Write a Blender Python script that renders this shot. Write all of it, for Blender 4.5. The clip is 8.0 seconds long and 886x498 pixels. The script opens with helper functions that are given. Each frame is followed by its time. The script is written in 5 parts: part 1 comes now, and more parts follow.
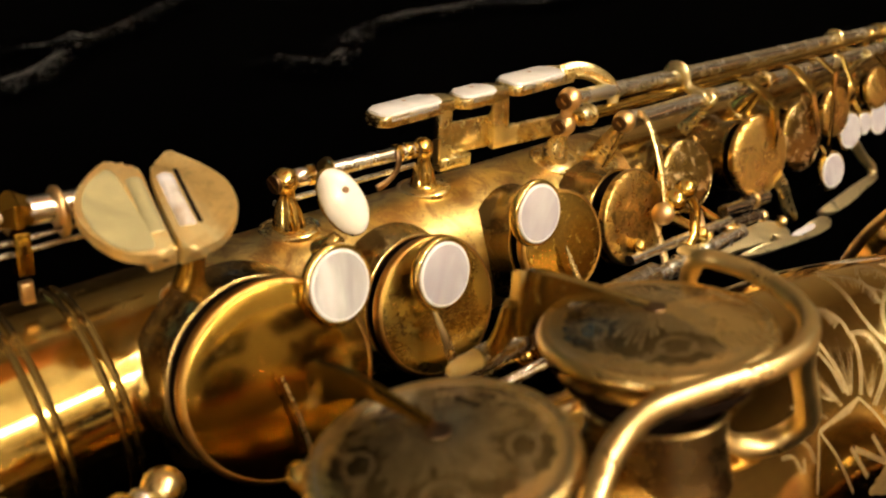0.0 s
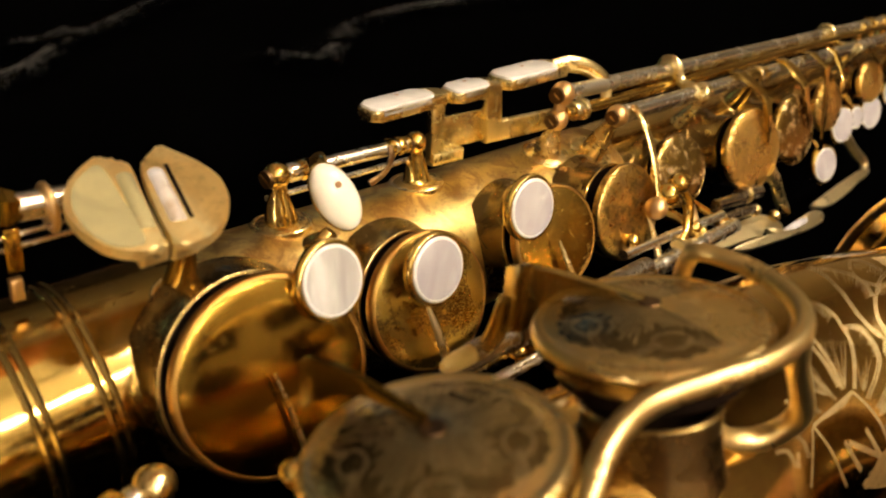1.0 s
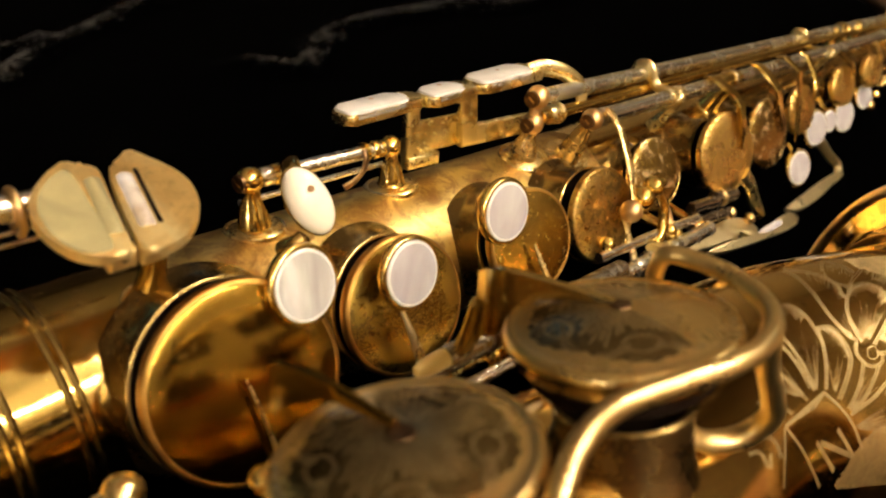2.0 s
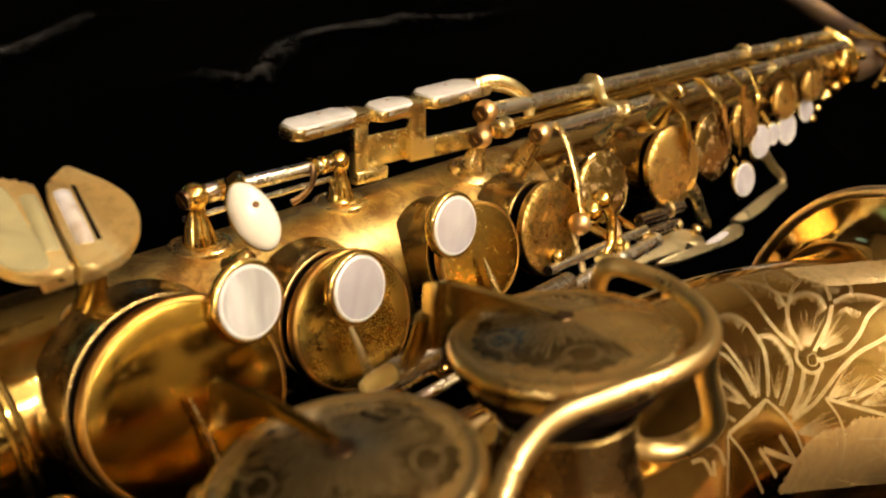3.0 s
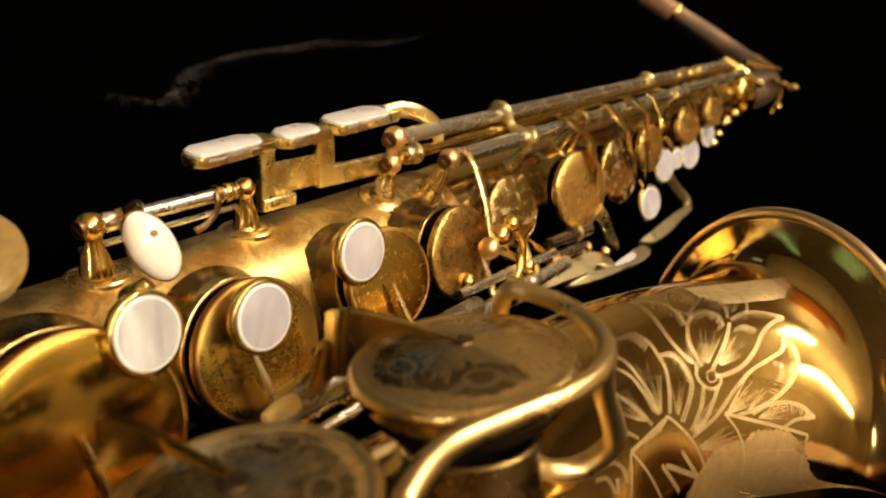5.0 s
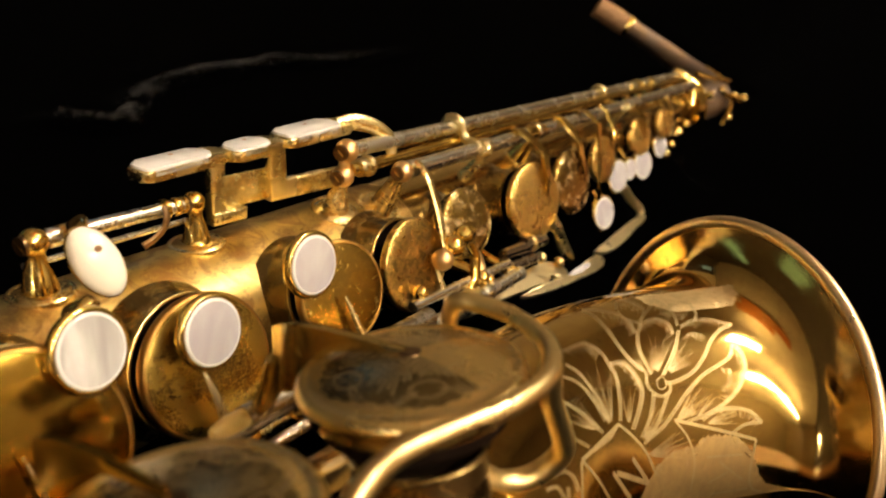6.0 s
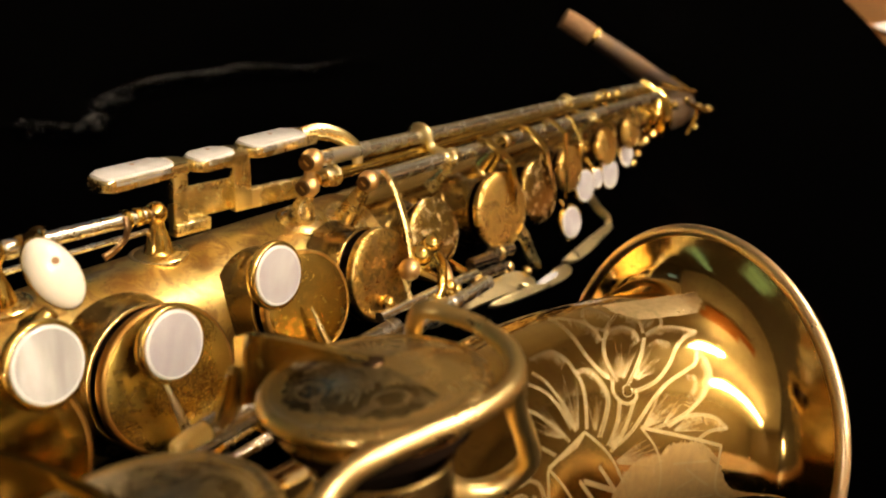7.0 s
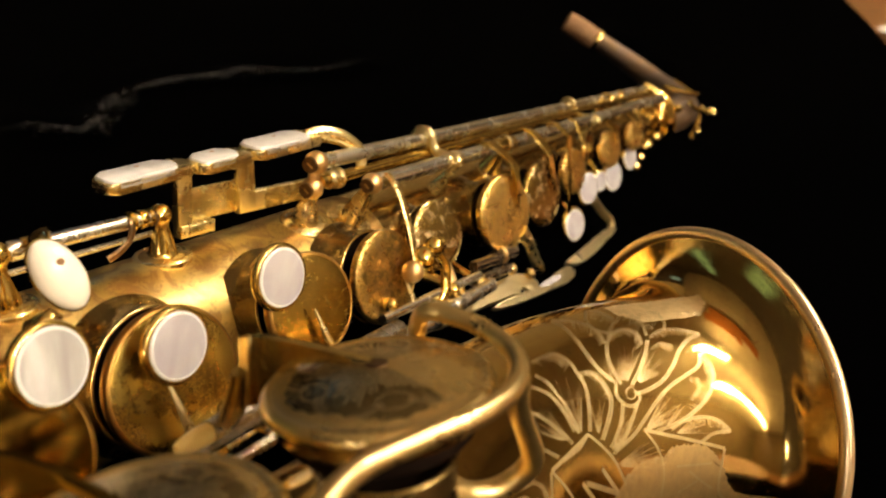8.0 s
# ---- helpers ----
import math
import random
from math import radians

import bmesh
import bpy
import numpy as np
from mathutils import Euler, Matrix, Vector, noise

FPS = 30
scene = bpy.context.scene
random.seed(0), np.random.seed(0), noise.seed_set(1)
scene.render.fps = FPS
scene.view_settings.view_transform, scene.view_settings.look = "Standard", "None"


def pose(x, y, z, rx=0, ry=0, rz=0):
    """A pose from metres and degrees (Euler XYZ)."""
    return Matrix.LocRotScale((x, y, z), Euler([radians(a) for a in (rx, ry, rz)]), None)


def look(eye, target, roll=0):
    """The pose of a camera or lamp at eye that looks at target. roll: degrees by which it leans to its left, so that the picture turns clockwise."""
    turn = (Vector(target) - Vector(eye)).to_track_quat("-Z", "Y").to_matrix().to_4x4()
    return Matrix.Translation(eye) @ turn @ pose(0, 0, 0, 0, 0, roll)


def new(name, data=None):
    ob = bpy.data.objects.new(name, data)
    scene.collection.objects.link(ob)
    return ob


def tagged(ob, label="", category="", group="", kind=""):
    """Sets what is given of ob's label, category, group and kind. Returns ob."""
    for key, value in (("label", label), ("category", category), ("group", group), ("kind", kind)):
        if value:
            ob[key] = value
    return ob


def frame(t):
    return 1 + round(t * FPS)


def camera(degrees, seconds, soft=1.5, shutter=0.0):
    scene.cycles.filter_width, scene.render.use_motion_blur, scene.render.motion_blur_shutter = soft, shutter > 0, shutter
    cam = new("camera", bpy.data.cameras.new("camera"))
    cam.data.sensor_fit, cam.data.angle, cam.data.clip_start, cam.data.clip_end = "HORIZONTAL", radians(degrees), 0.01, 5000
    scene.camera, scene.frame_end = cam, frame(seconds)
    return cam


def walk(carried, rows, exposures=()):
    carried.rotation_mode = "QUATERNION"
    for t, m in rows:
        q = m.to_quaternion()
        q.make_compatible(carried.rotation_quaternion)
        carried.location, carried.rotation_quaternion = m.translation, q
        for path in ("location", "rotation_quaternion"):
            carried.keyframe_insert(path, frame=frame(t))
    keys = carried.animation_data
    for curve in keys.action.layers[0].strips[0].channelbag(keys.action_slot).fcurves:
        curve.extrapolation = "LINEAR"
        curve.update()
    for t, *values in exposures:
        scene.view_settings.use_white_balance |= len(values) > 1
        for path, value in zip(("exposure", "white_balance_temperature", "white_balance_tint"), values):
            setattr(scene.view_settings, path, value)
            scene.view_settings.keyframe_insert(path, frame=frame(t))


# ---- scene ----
import itertools

cam = camera(57.0, 8.0, soft=2.1)
# a close lens with a shallow depth of field
cam.data.dof.use_dof = True
cam.data.dof.focus_distance = 0.222
cam.data.dof.aperture_fstop = 17.0

PATH = [
    (0, (-0.00292, -0.00121, 0.17097), (-0.01624, 0.21510, 0.04634), -0.983),
    (0.5, (-0.00316, -0.00084, 0.17085), (-0.01506, 0.21492, 0.04513), -0.925),
    (1, (-0.00310, -0.00046, 0.17048), (-0.01417, 0.21524, 0.04457), -0.864),
    (2.5, (-0.00000, 0.00000, 0.17000), (0.00000, 0.21759, 0.04689), 0.000),
    (3, (0.00135, -0.00029, 0.17011), (0.00828, 0.21843, 0.04923), 0.511),
    (3.5, (0.00257, -0.00044, 0.17023), (0.01574, 0.21917, 0.05150), 0.998),
    (4, (0.00347, -0.00053, 0.17024), (0.02259, 0.21970, 0.05347), 1.599),
    (4.5, (0.00431, -0.00044, 0.17024), (0.02883, 0.22012, 0.05511), 2.002),
    (6, (0.00797, -0.00135, 0.17059), (0.04972, 0.21934, 0.06082), 2.956),
    (6.5, (0.00913, -0.00124, 0.17006), (0.05611, 0.21942, 0.06235), 3.280),
    (7, (0.00938, -0.00115, 0.17013), (0.05994, 0.21934, 0.06369), 3.547),
    (7.5, (0.00859, -0.00122, 0.17046), (0.05808, 0.21973, 0.06448), 3.486),
    (8, (0.00926, -0.00150, 0.17011), (0.05889, 0.21955, 0.06440), 3.496),
]
walk(cam, [(t, look(eye, target, roll)) for t, eye, target, roll in PATH])

# ---- light: a lit room in the evening, tube lamps on the ceiling ----
world = bpy.data.worlds.new("world")
scene.world = world
world.use_nodes = True
world.node_tree.nodes["Background"].inputs[0].default_value = (0.02, 0.016, 0.012, 1)
world.node_tree.nodes["Background"].inputs[1].default_value = 1.0
scene.view_settings.exposure = 0.0
TUBE_POWER = 520.0
CEILING_Z = 2.62
LAMP_Z = 2.225
FLOOR_Z = -0.79
TABLE_Z = -0.046


# ---- small tools ----
def mm(p):
    return Vector(p) * 0.001


def part(name, bm, material, parent=None, label="", sharp=38):
    """Links a bmesh as one mesh object under a thing or a part."""
    bmesh.ops.remove_doubles(bm, verts=bm.verts, dist=1e-7)
    bmesh.ops.recalc_face_normals(bm, faces=bm.faces)
    for f in bm.faces:
        f.smooth = True
    lim = radians(sharp)
    for e in bm.edges:
        if len(e.link_faces) == 2:
            e.smooth = e.calc_face_angle(0) < lim
    me = bpy.data.meshes.new(name)
    bm.to_mesh(me)
    bm.free()
    me.materials.append(material)
    ob = new(name, me)
    if parent is not None:
        ob.parent = parent
    if label:
        tagged(ob, label)
    return ob


def frame_of(n, hint=(1, 0, 0)):
    """Two unit vectors across n."""
    n = Vector(n).normalized()
    a = Vector(hint) - n * n.dot(Vector(hint))
    if a.length < 1e-4:
        a = Vector((0, 1, 0)) - n * n.y
    a.normalize()
    return a, n.cross(a)


def smooth_line(pts, n=8):
    """A Catmull-Rom line through the points."""
    p = [Vector(q) for q in pts]
    p = [p[0] * 2 - p[1]] + p + [p[-1] * 2 - p[-2]]
    out = []
    for i in range(1, len(p) - 2):
        for k in range(n):
            t = k / n
            a, b, c, e = p[i - 1], p[i], p[i + 1], p[i + 2]
            out.append(0.5 * ((2 * b) + (c - a) * t + (2 * a - 5 * b + 4 * c - e) * t * t + (3 * b - a - 3 * c + e) * t ** 3))
    out.append(p[-2])
    return out


def tube(bm, pts, radius, n=14, flat=1.0, hint=(0, 0, 1), caps=True):
    """Sweeps a circle (or, with flat, an ellipse) along points in millimetres; radius: a number, or one a point."""
    p = [mm(q) for q in pts]
    m = len(p)
    rad = [radius] * m if not hasattr(radius, "__len__") else list(radius)
    if len(rad) != m:
        xs = np.linspace(0, 1, len(rad))
        rad = [float(np.interp(i / (m - 1), xs, rad)) for i in range(m)]
    rings, a = [], None
    for i in range(m):
        t = (p[min(i + 1, m - 1)] - p[max(i - 1, 0)]).normalized()
        if a is None:
            a = frame_of(t, hint)[0]
        a = (a - t * t.dot(a)).normalized()
        b = t.cross(a)
        rings.append([bm.verts.new(p[i] + (a * math.cos(w) * flat + b * math.sin(w)) * rad[i] * 0.001)
                      for w in (2 * math.pi * k / n for k in range(n))])
    for r, s in zip(rings, rings[1:]):
        for k in range(n):
            bm.faces.new((r[k], r[(k + 1) % n], s[(k + 1) % n], s[k]))
    if caps:
        bm.faces.new(rings[0][::-1])
        bm.faces.new(rings[-1])
    return bm


def lathe(bm, base, axis, profile, n=40, hint=(1, 0, 0), stretch=1.0):
    """Turns (height, radius) pairs in millimetres round an axis through base."""
    c, ax = mm(base), Vector(axis).normalized()
    a, b = frame_of(ax, hint)
    rings = []
    for h, r in profile:
        if r < 1e-4:
            rings.append([bm.verts.new(c + ax * h * 0.001)])
        else:
            rings.append([bm.verts.new(c + ax * h * 0.001 + (a * math.cos(w) * stretch + b * math.sin(w)) * r * 0.001)
                          for w in (2 * math.pi * k / n for k in range(n))])
    for r, s in zip(rings, rings[1:]):
        for k in range(n):
            q = [r[k % len(r)], r[(k + 1) % len(r)], s[(k + 1) % len(s)], s[k % len(s)]]
            q = [x for i, x in enumerate(q) if x not in q[:i]]
            if len(q) > 2:
                bm.faces.new(q)
    return bm


def ball(bm, c, r, n=18):
    prof = [(-r * math.cos(w), r * math.sin(w)) for w in (math.pi * k / 10 for k in range(11))]
    return lathe(bm, c, (0, 1, 0), prof, n)


def slab(bm, origin, ax, ay, outline, thick, bevel=0.5):
    """A plate: an outline in millimetres on the axes ax and ay at origin, thick downwards from it, its edges rounded."""
    o, x, y = mm(origin), Vector(ax).normalized(), Vector(ay).normalized()
    z = x.cross(y).normalized()
    b2 = bmesh.new()
    top = [b2.verts.new(o + (x * q[0] + y * q[1]) * 0.001) for q in outline]
    bot = [b2.verts.new(v.co - z * thick * 0.001) for v in top]
    ft, fb = b2.faces.new(top), b2.faces.new(bot[::-1])
    for i in range(len(top)):
        j = (i + 1) % len(top)
        b2.faces.new((top[j], top[i], bot[i], bot[j]))
    if bevel:
        edges = [e for e in b2.edges if ft in e.link_faces or fb in e.link_faces]
        bmesh.ops.bevel(b2, geom=edges, offset=bevel * 0.001, segments=3, profile=0.5, affect="EDGES")
    me = bpy.data.meshes.new("tmp")
    b2.to_mesh(me)
    b2.free()
    bm.from_mesh(me)
    bpy.data.meshes.remove(me)
    return bm


def bar(bm, a, b, w, h, up=(0, 1, 0), bevel=0.4):
    """A straight rectangular bar from a to b, w wide and h high."""
    A, Bq = Vector(a), Vector(b)
    x = (Bq - A).normalized()
    y = (Vector(up) - x * x.dot(Vector(up))).normalized()
    z = x.cross(y)
    length = (Bq - A).length
    return slab(bm, A + z * w / 2, x, y, [(0, -h / 2), (length, -h / 2), (length, h / 2), (0, h / 2)], w, bevel)


def rounded(w, h, r, n=5):
    """A rounded rectangle's outline, centred."""
    out = []
    for cx, cy, a0 in ((w / 2 - r, h / 2 - r, 0), (-w / 2 + r, h / 2 - r, 90), (-w / 2 + r, -h / 2 + r, 180), (w / 2 - r, -h / 2 + r, 270)):
        for k in range(n + 1):
            a = radians(a0 + 90 * k / n)
            out.append((cx + r * math.cos(a), cy + r * math.sin(a)))
    return out


# ---- materials ----
def nodes(name):
    m = bpy.data.materials.new(name)
    m.use_nodes = True
    nt = m.node_tree
    return m, nt, nt.nodes["Principled BSDF"]


def noise_node(nt, scale, detail=6, rough=0.6, coord="Object", stretch=None, distort=0.0):
    tc = nt.nodes.new("ShaderNodeTexCoord")
    nz = nt.nodes.new("ShaderNodeTexNoise")
    nz.inputs["Scale"].default_value = scale
    nz.inputs["Detail"].default_value = detail
    nz.inputs["Roughness"].default_value = rough
    nz.inputs["Distortion"].default_value = distort
    if stretch:
        mp = nt.nodes.new("ShaderNodeMapping")
        mp.inputs["Scale"].default_value = stretch
        nt.links.new(tc.outputs[coord], mp.inputs["Vector"])
        nt.links.new(mp.outputs["Vector"], nz.inputs["Vector"])
    else:
        nt.links.new(tc.outputs[coord], nz.inputs["Vector"])
    return nz.outputs["Fac"]


def ramp(nt, fac, stops):
    r = nt.nodes.new("ShaderNodeValToRGB")
    el = r.color_ramp.elements
    while len(el) < len(stops):
        el.new(0.5)
    for e, (pos, col) in zip(el, stops):
        e.position = pos
        e.color = (*col, 1) if hasattr(col, "__len__") else (col, col, col, 1)
    nt.links.new(fac, r.inputs["Fac"])
    return r.outputs["Color"]


def mixed(nt, fac, a, b, mode="MIX"):
    m = nt.nodes.new("ShaderNodeMix")
    m.data_type, m.blend_type = "RGBA", mode
    for s, v in ((m.inputs["Factor"], fac), (m.inputs["A"], a), (m.inputs["B"], b)):
        if hasattr(v, "links"):
            nt.links.new(v, s)
        elif hasattr(v, "__len__"):
            s.default_value = (*v, 1)
        else:
            s.default_value = v
    return m.outputs["Result"]


def bump(nt, bsdf, height, strength, distance):
    b = nt.nodes.new("ShaderNodeBump")
    b.inputs["Strength"].default_value = strength
    b.inputs["Distance"].default_value = distance
    nt.links.new(height, b.inputs["Height"])
    nt.links.new(b.outputs["Normal"], bsdf.inputs["Normal"])


def brass(name, bright, dull, tarnish, rough=(0.12, 0.34), patch=0.5, speck=0.0, patch_scale=70, grain=0.10, speck_scale=420, mottle=0.0):
    """Lacquered brass: bright metal, duller worn patches, brown tarnish specks, fine scratches."""
    m, nt, p = nodes(name)
    wear = ramp(nt, noise_node(nt, patch_scale, 7, 0.62, distort=0.5), [(patch - 0.10, 0.0), (patch + 0.12, 1.0)])
    fine = noise_node(nt, 900, 5, 0.65)
    speckle = ramp(nt, noise_node(nt, speck_scale, 8, 0.72), [(0.60 - 0.16 * speck, 0.0), (0.66 - 0.10 * speck, min(1.0, 0.25 + speck))])
    col = mixed(nt, wear, bright, dull)
    col = mixed(nt, speckle, col, tarnish)
    if mottle:
        stain = ramp(nt, noise_node(nt, 120, 9, 0.72, distort=1.2), [(0.47, 0.0), (0.56, mottle)])
        col = mixed(nt, stain, col, (0.58, 0.34, 0.12))
    nt.links.new(col, p.inputs["Base Color"])
    p.inputs["Metallic"].default_value = 1.0
    r = mixed(nt, wear, (rough[0],) * 3, (rough[1],) * 3)
    r = mixed(nt, 0.35, r, ramp(nt, fine, [(0.3, rough[0]), (0.75, rough[1])]))
    r = mixed(nt, speckle, r, (0.55, 0.55, 0.55))
    nt.links.new(r, p.inputs["Roughness"])
    scratch = noise_node(nt, 260, 4, 0.7, stretch=(1.0, 7.0, 7.0))
    h = mixed(nt, 0.5, fine, scratch)
    bump(nt, p, h, grain, 0.0002)
    return m


M = {}
M["brass"] = brass("lacquered_brass", (0.86, 0.62, 0.19), (0.78, 0.56, 0.20), (0.24, 0.14, 0.04), (0.08, 0.22), 0.55, 0.1)
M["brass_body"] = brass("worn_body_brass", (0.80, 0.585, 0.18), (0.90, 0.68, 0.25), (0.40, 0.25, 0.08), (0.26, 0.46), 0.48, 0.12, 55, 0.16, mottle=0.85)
M["brass_upper"] = brass("rod_shade_brass", (0.56, 0.40, 0.14), (0.66, 0.48, 0.18), (0.26, 0.16, 0.06), (0.10, 0.24), 0.50, 0.10, 60, 0.06, mottle=0.3)
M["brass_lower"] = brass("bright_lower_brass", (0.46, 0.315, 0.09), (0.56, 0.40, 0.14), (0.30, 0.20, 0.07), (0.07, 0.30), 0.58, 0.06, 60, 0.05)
M["brass_deep"] = brass("deep_gold_cup_brass", (0.35, 0.21, 0.036), (0.29, 0.175, 0.032), (0.18, 0.10, 0.03), (0.10, 0.22), 0.52, 0.05, 60, 0.06)
M["cup_tarnished"] = brass("matte_tarnished_cup_brass", (0.74, 0.48, 0.14), (0.20, 0.14, 0.04), (0.20, 0.12, 0.035), (0.22, 0.40), 0.47, 0.30, 330, 0.2, 900, 0.5)
M["cup_gold"] = brass("soft_gold_cup_brass", (0.76, 0.52, 0.155), (0.62, 0.42, 0.12), (0.36, 0.20, 0.06), (0.24, 0.38), 0.52, 0.16, 130, 0.12, mottle=0.6)
# darkened brass: shade and dark reflections on cup walls and chimneys, as colour
M["cup_wall"] = brass("shade_dark_brass", (0.27, 0.185, 0.07), (0.20, 0.135, 0.05), (0.12, 0.08, 0.03), (0.18, 0.34), 0.5, 0.1, 80)
M["dark_steel"] = brass("dull_steel_rod", (0.52, 0.46, 0.38), (0.40, 0.34, 0.27), (0.22, 0.17, 0.12), (0.18, 0.32), 0.5, 0.1, 100)
M["brass_olive"] = brass("olive_dark_brass", (0.60, 0.44, 0.17), (0.46, 0.34, 0.13), (0.26, 0.18, 0.07), (0.12, 0.24), 0.5, 0.1, 90)
M["side_brass"] = brass("side_key_brass", (0.86, 0.71, 0.36), (0.78, 0.64, 0.32), (0.52, 0.40, 0.18), (0.22, 0.36), 0.55, 0.0, 90, 0.05)
M["table_brass"] = brass("pale_table_key_brass", (0.88, 0.74, 0.43), (0.80, 0.66, 0.36), (0.50, 0.40, 0.20), (0.26, 0.36), 0.52, 0.1, 110, 0.06)
M["guard_brass"] = brass("guard_brass", (0.86, 0.65, 0.29), (0.74, 0.55, 0.23), (0.36, 0.26, 0.11), (0.24, 0.38), 0.50, 0.08, 90, 0.10)
M["brass_cup"] = brass("spotted_cup_brass", (0.33, 0.215, 0.043), (0.40, 0.265, 0.055), (0.50, 0.35, 0.10), (0.20, 0.36), 0.50, 0.42, 60, 0.16, 2600)
M["cup_edge"] = brass("worn_orange_cup_edge", (0.42, 0.225, 0.055), (0.34, 0.185, 0.045), (0.20, 0.11, 0.03), (0.30, 0.46), 0.5, 0.1, 120, 0.12)
M["cup_brown"] = brass("brown_cup_brass", (0.42, 0.255, 0.05), (0.32, 0.20, 0.045), (0.66, 0.49, 0.20), (0.16, 0.30), 0.50, 0.10, 90, 0.12, 520)
M["brass_spots"] = brass("tarnished_cup_brass", (0.36, 0.24, 0.065), (0.98, 0.76, 0.44), (0.12, 0.07, 0.025), (0.12, 0.42), 0.565, 0.20, 230, 0.12)
M["brass_bell"] = brass("bell_brass", (0.71, 0.485, 0.15), (0.62, 0.41, 0.12), (0.36, 0.24, 0.085), (0.045, 0.13), 0.52, 0.06, 48, 0.085, mottle=0.4)
M["brass_pale"] = brass("pale_worn_brass", (0.90, 0.74, 0.42), (0.80, 0.68, 0.40), (0.48, 0.37, 0.18), (0.20, 0.38), 0.5, 0.1, 110)
M["brass_dark"] = brass("engraved_key_brass", (0.88, 0.65, 0.27), (0.76, 0.55, 0.22), (0.40, 0.29, 0.13), (0.24, 0.38), 0.52, 0.06, 70)
M["frosted"] = brass("frosted_engraving", (0.63, 0.48, 0.235), (0.53, 0.40, 0.19), (0.44, 0.33, 0.165), (0.36, 0.50), 0.5, 0.0, 300, 0.35)
M["brushed"] = brass("pale_field_brass", (0.80, 0.62, 0.32), (0.70, 0.53, 0.27), (0.50, 0.37, 0.18), (0.44, 0.58), 0.5, 0.0, 300, 0.3)
M["brushed_low"] = brass("brushed_shield_brass", (0.57, 0.39, 0.155), (0.48, 0.33, 0.13), (0.36, 0.25, 0.11), (0.40, 0.54), 0.5, 0.0, 300, 0.3)
M["brass_satin"] = brass("satin_brass", (0.86, 0.66, 0.30), (0.74, 0.54, 0.24), (0.34, 0.22, 0.09), (0.22, 0.36), 0.55, 0.12, 120)
M["neck_metal"] = brass("dull_neck_brass", (0.22, 0.17, 0.145), (0.26, 0.175, 0.10), (0.18, 0.11, 0.06), (0.42, 0.56), 0.5, 0.1, 60)
M["brass_pinky"] = brass("worn_pinky_brass", (0.92, 0.66, 0.26), (0.76, 0.63, 0.32), (0.56, 0.40, 0.15), (0.46, 0.64), 0.54, 0.16, 75, 0.18, mottle=0.3)
M["rim_brass"] = brass("rolled_rim_brass", (0.90, 0.70, 0.44), (0.84, 0.63, 0.36), (0.5, 0.34, 0.16), (0.26, 0.40), 0.5, 0.05, 110)
M["copper"] = brass("reddish_brass", (0.76, 0.50, 0.23), (0.64, 0.41, 0.18), (0.36, 0.22, 0.09), (0.34, 0.48), 0.5, 0.0, 110)
M["steel"] = brass("nickel_steel_rod", (0.84, 0.81, 0.72), (0.70, 0.67, 0.58), (0.44, 0.38, 0.28), (0.20, 0.32), 0.5, 0.05, 60, 0.0)



def pearl_material(name, a, b, c, rough=0.22, stretch=(1.0, 0.45, 0.7)):
    m, nt, p = nodes(name)
    band = noise_node(nt, 95, 3, 0.5, stretch=stretch, distort=1.4)
    col = ramp(nt, band, [(0.32, a), (0.5, b), (0.68, c)])
    nt.links.new(col, p.inputs["Base Color"])
    p.inputs["Roughness"].default_value = rough
    p.inputs["Coat Weight"].default_value = 0.4
    p.inputs["Coat Roughness"].default_value = 0.08
    p.inputs["Subsurface Weight"].default_value = 0.0
    bump(nt, p, noise_node(nt, 500, 3), 0.04, 0.0002)
    return m


M["pearl"] = pearl_material("mother_of_pearl", (0.325, 0.30, 0.325), (0.375, 0.355, 0.375), (0.435, 0.42, 0.44))
M["streaked_pearl"] = pearl_material("streaked_pearl", (0.31, 0.30, 0.295), (0.40, 0.39, 0.38), (0.55, 0.54, 0.53), stretch=(1.3, 0.34, 0.7))
M["old_pearl"] = pearl_material("yellowed_pearl", (0.27, 0.235, 0.12), (0.33, 0.285, 0.145), (0.40, 0.335, 0.165), 0.3)
M["pearl_edge"] = pearl_material("pearl_edge", (0.60, 0.58, 0.565), (0.66, 0.64, 0.62), (0.72, 0.70, 0.68))
M["ivory"] = pearl_material("ivory_celluloid", (0.72, 0.66, 0.55), (0.77, 0.71, 0.60), (0.82, 0.76, 0.65), 0.25)
M["roller"] = pearl_material("pearl_roller", (0.36, 0.29, 0.22), (0.58, 0.53, 0.50), (0.74, 0.71, 0.73), 0.2)


def plain(name, stops, rough, scale=60, metal=0.0, sheen=0.0, relief=0.1, dist=0.0005, gloss=0.5):
    m, nt, p = nodes(name)
    nz = noise_node(nt, scale, 6, 0.6)
    nt.links.new(ramp(nt, nz, stops), p.inputs["Base Color"])
    p.inputs["Roughness"].default_value = rough
    p.inputs["Metallic"].default_value = metal
    p.inputs["Specular IOR Level"].default_value = gloss
    if sheen:
        p.inputs["Specular IOR Level"].default_value = 0.0
        p.inputs["Sheen Weight"].default_value = sheen
        p.inputs["Sheen Roughness"].default_value = 0.35
        p.inputs["Sheen Tint"].default_value = (0.75, 0.72, 0.7, 1)
    bump(nt, p, nz, relief, dist)
    return m


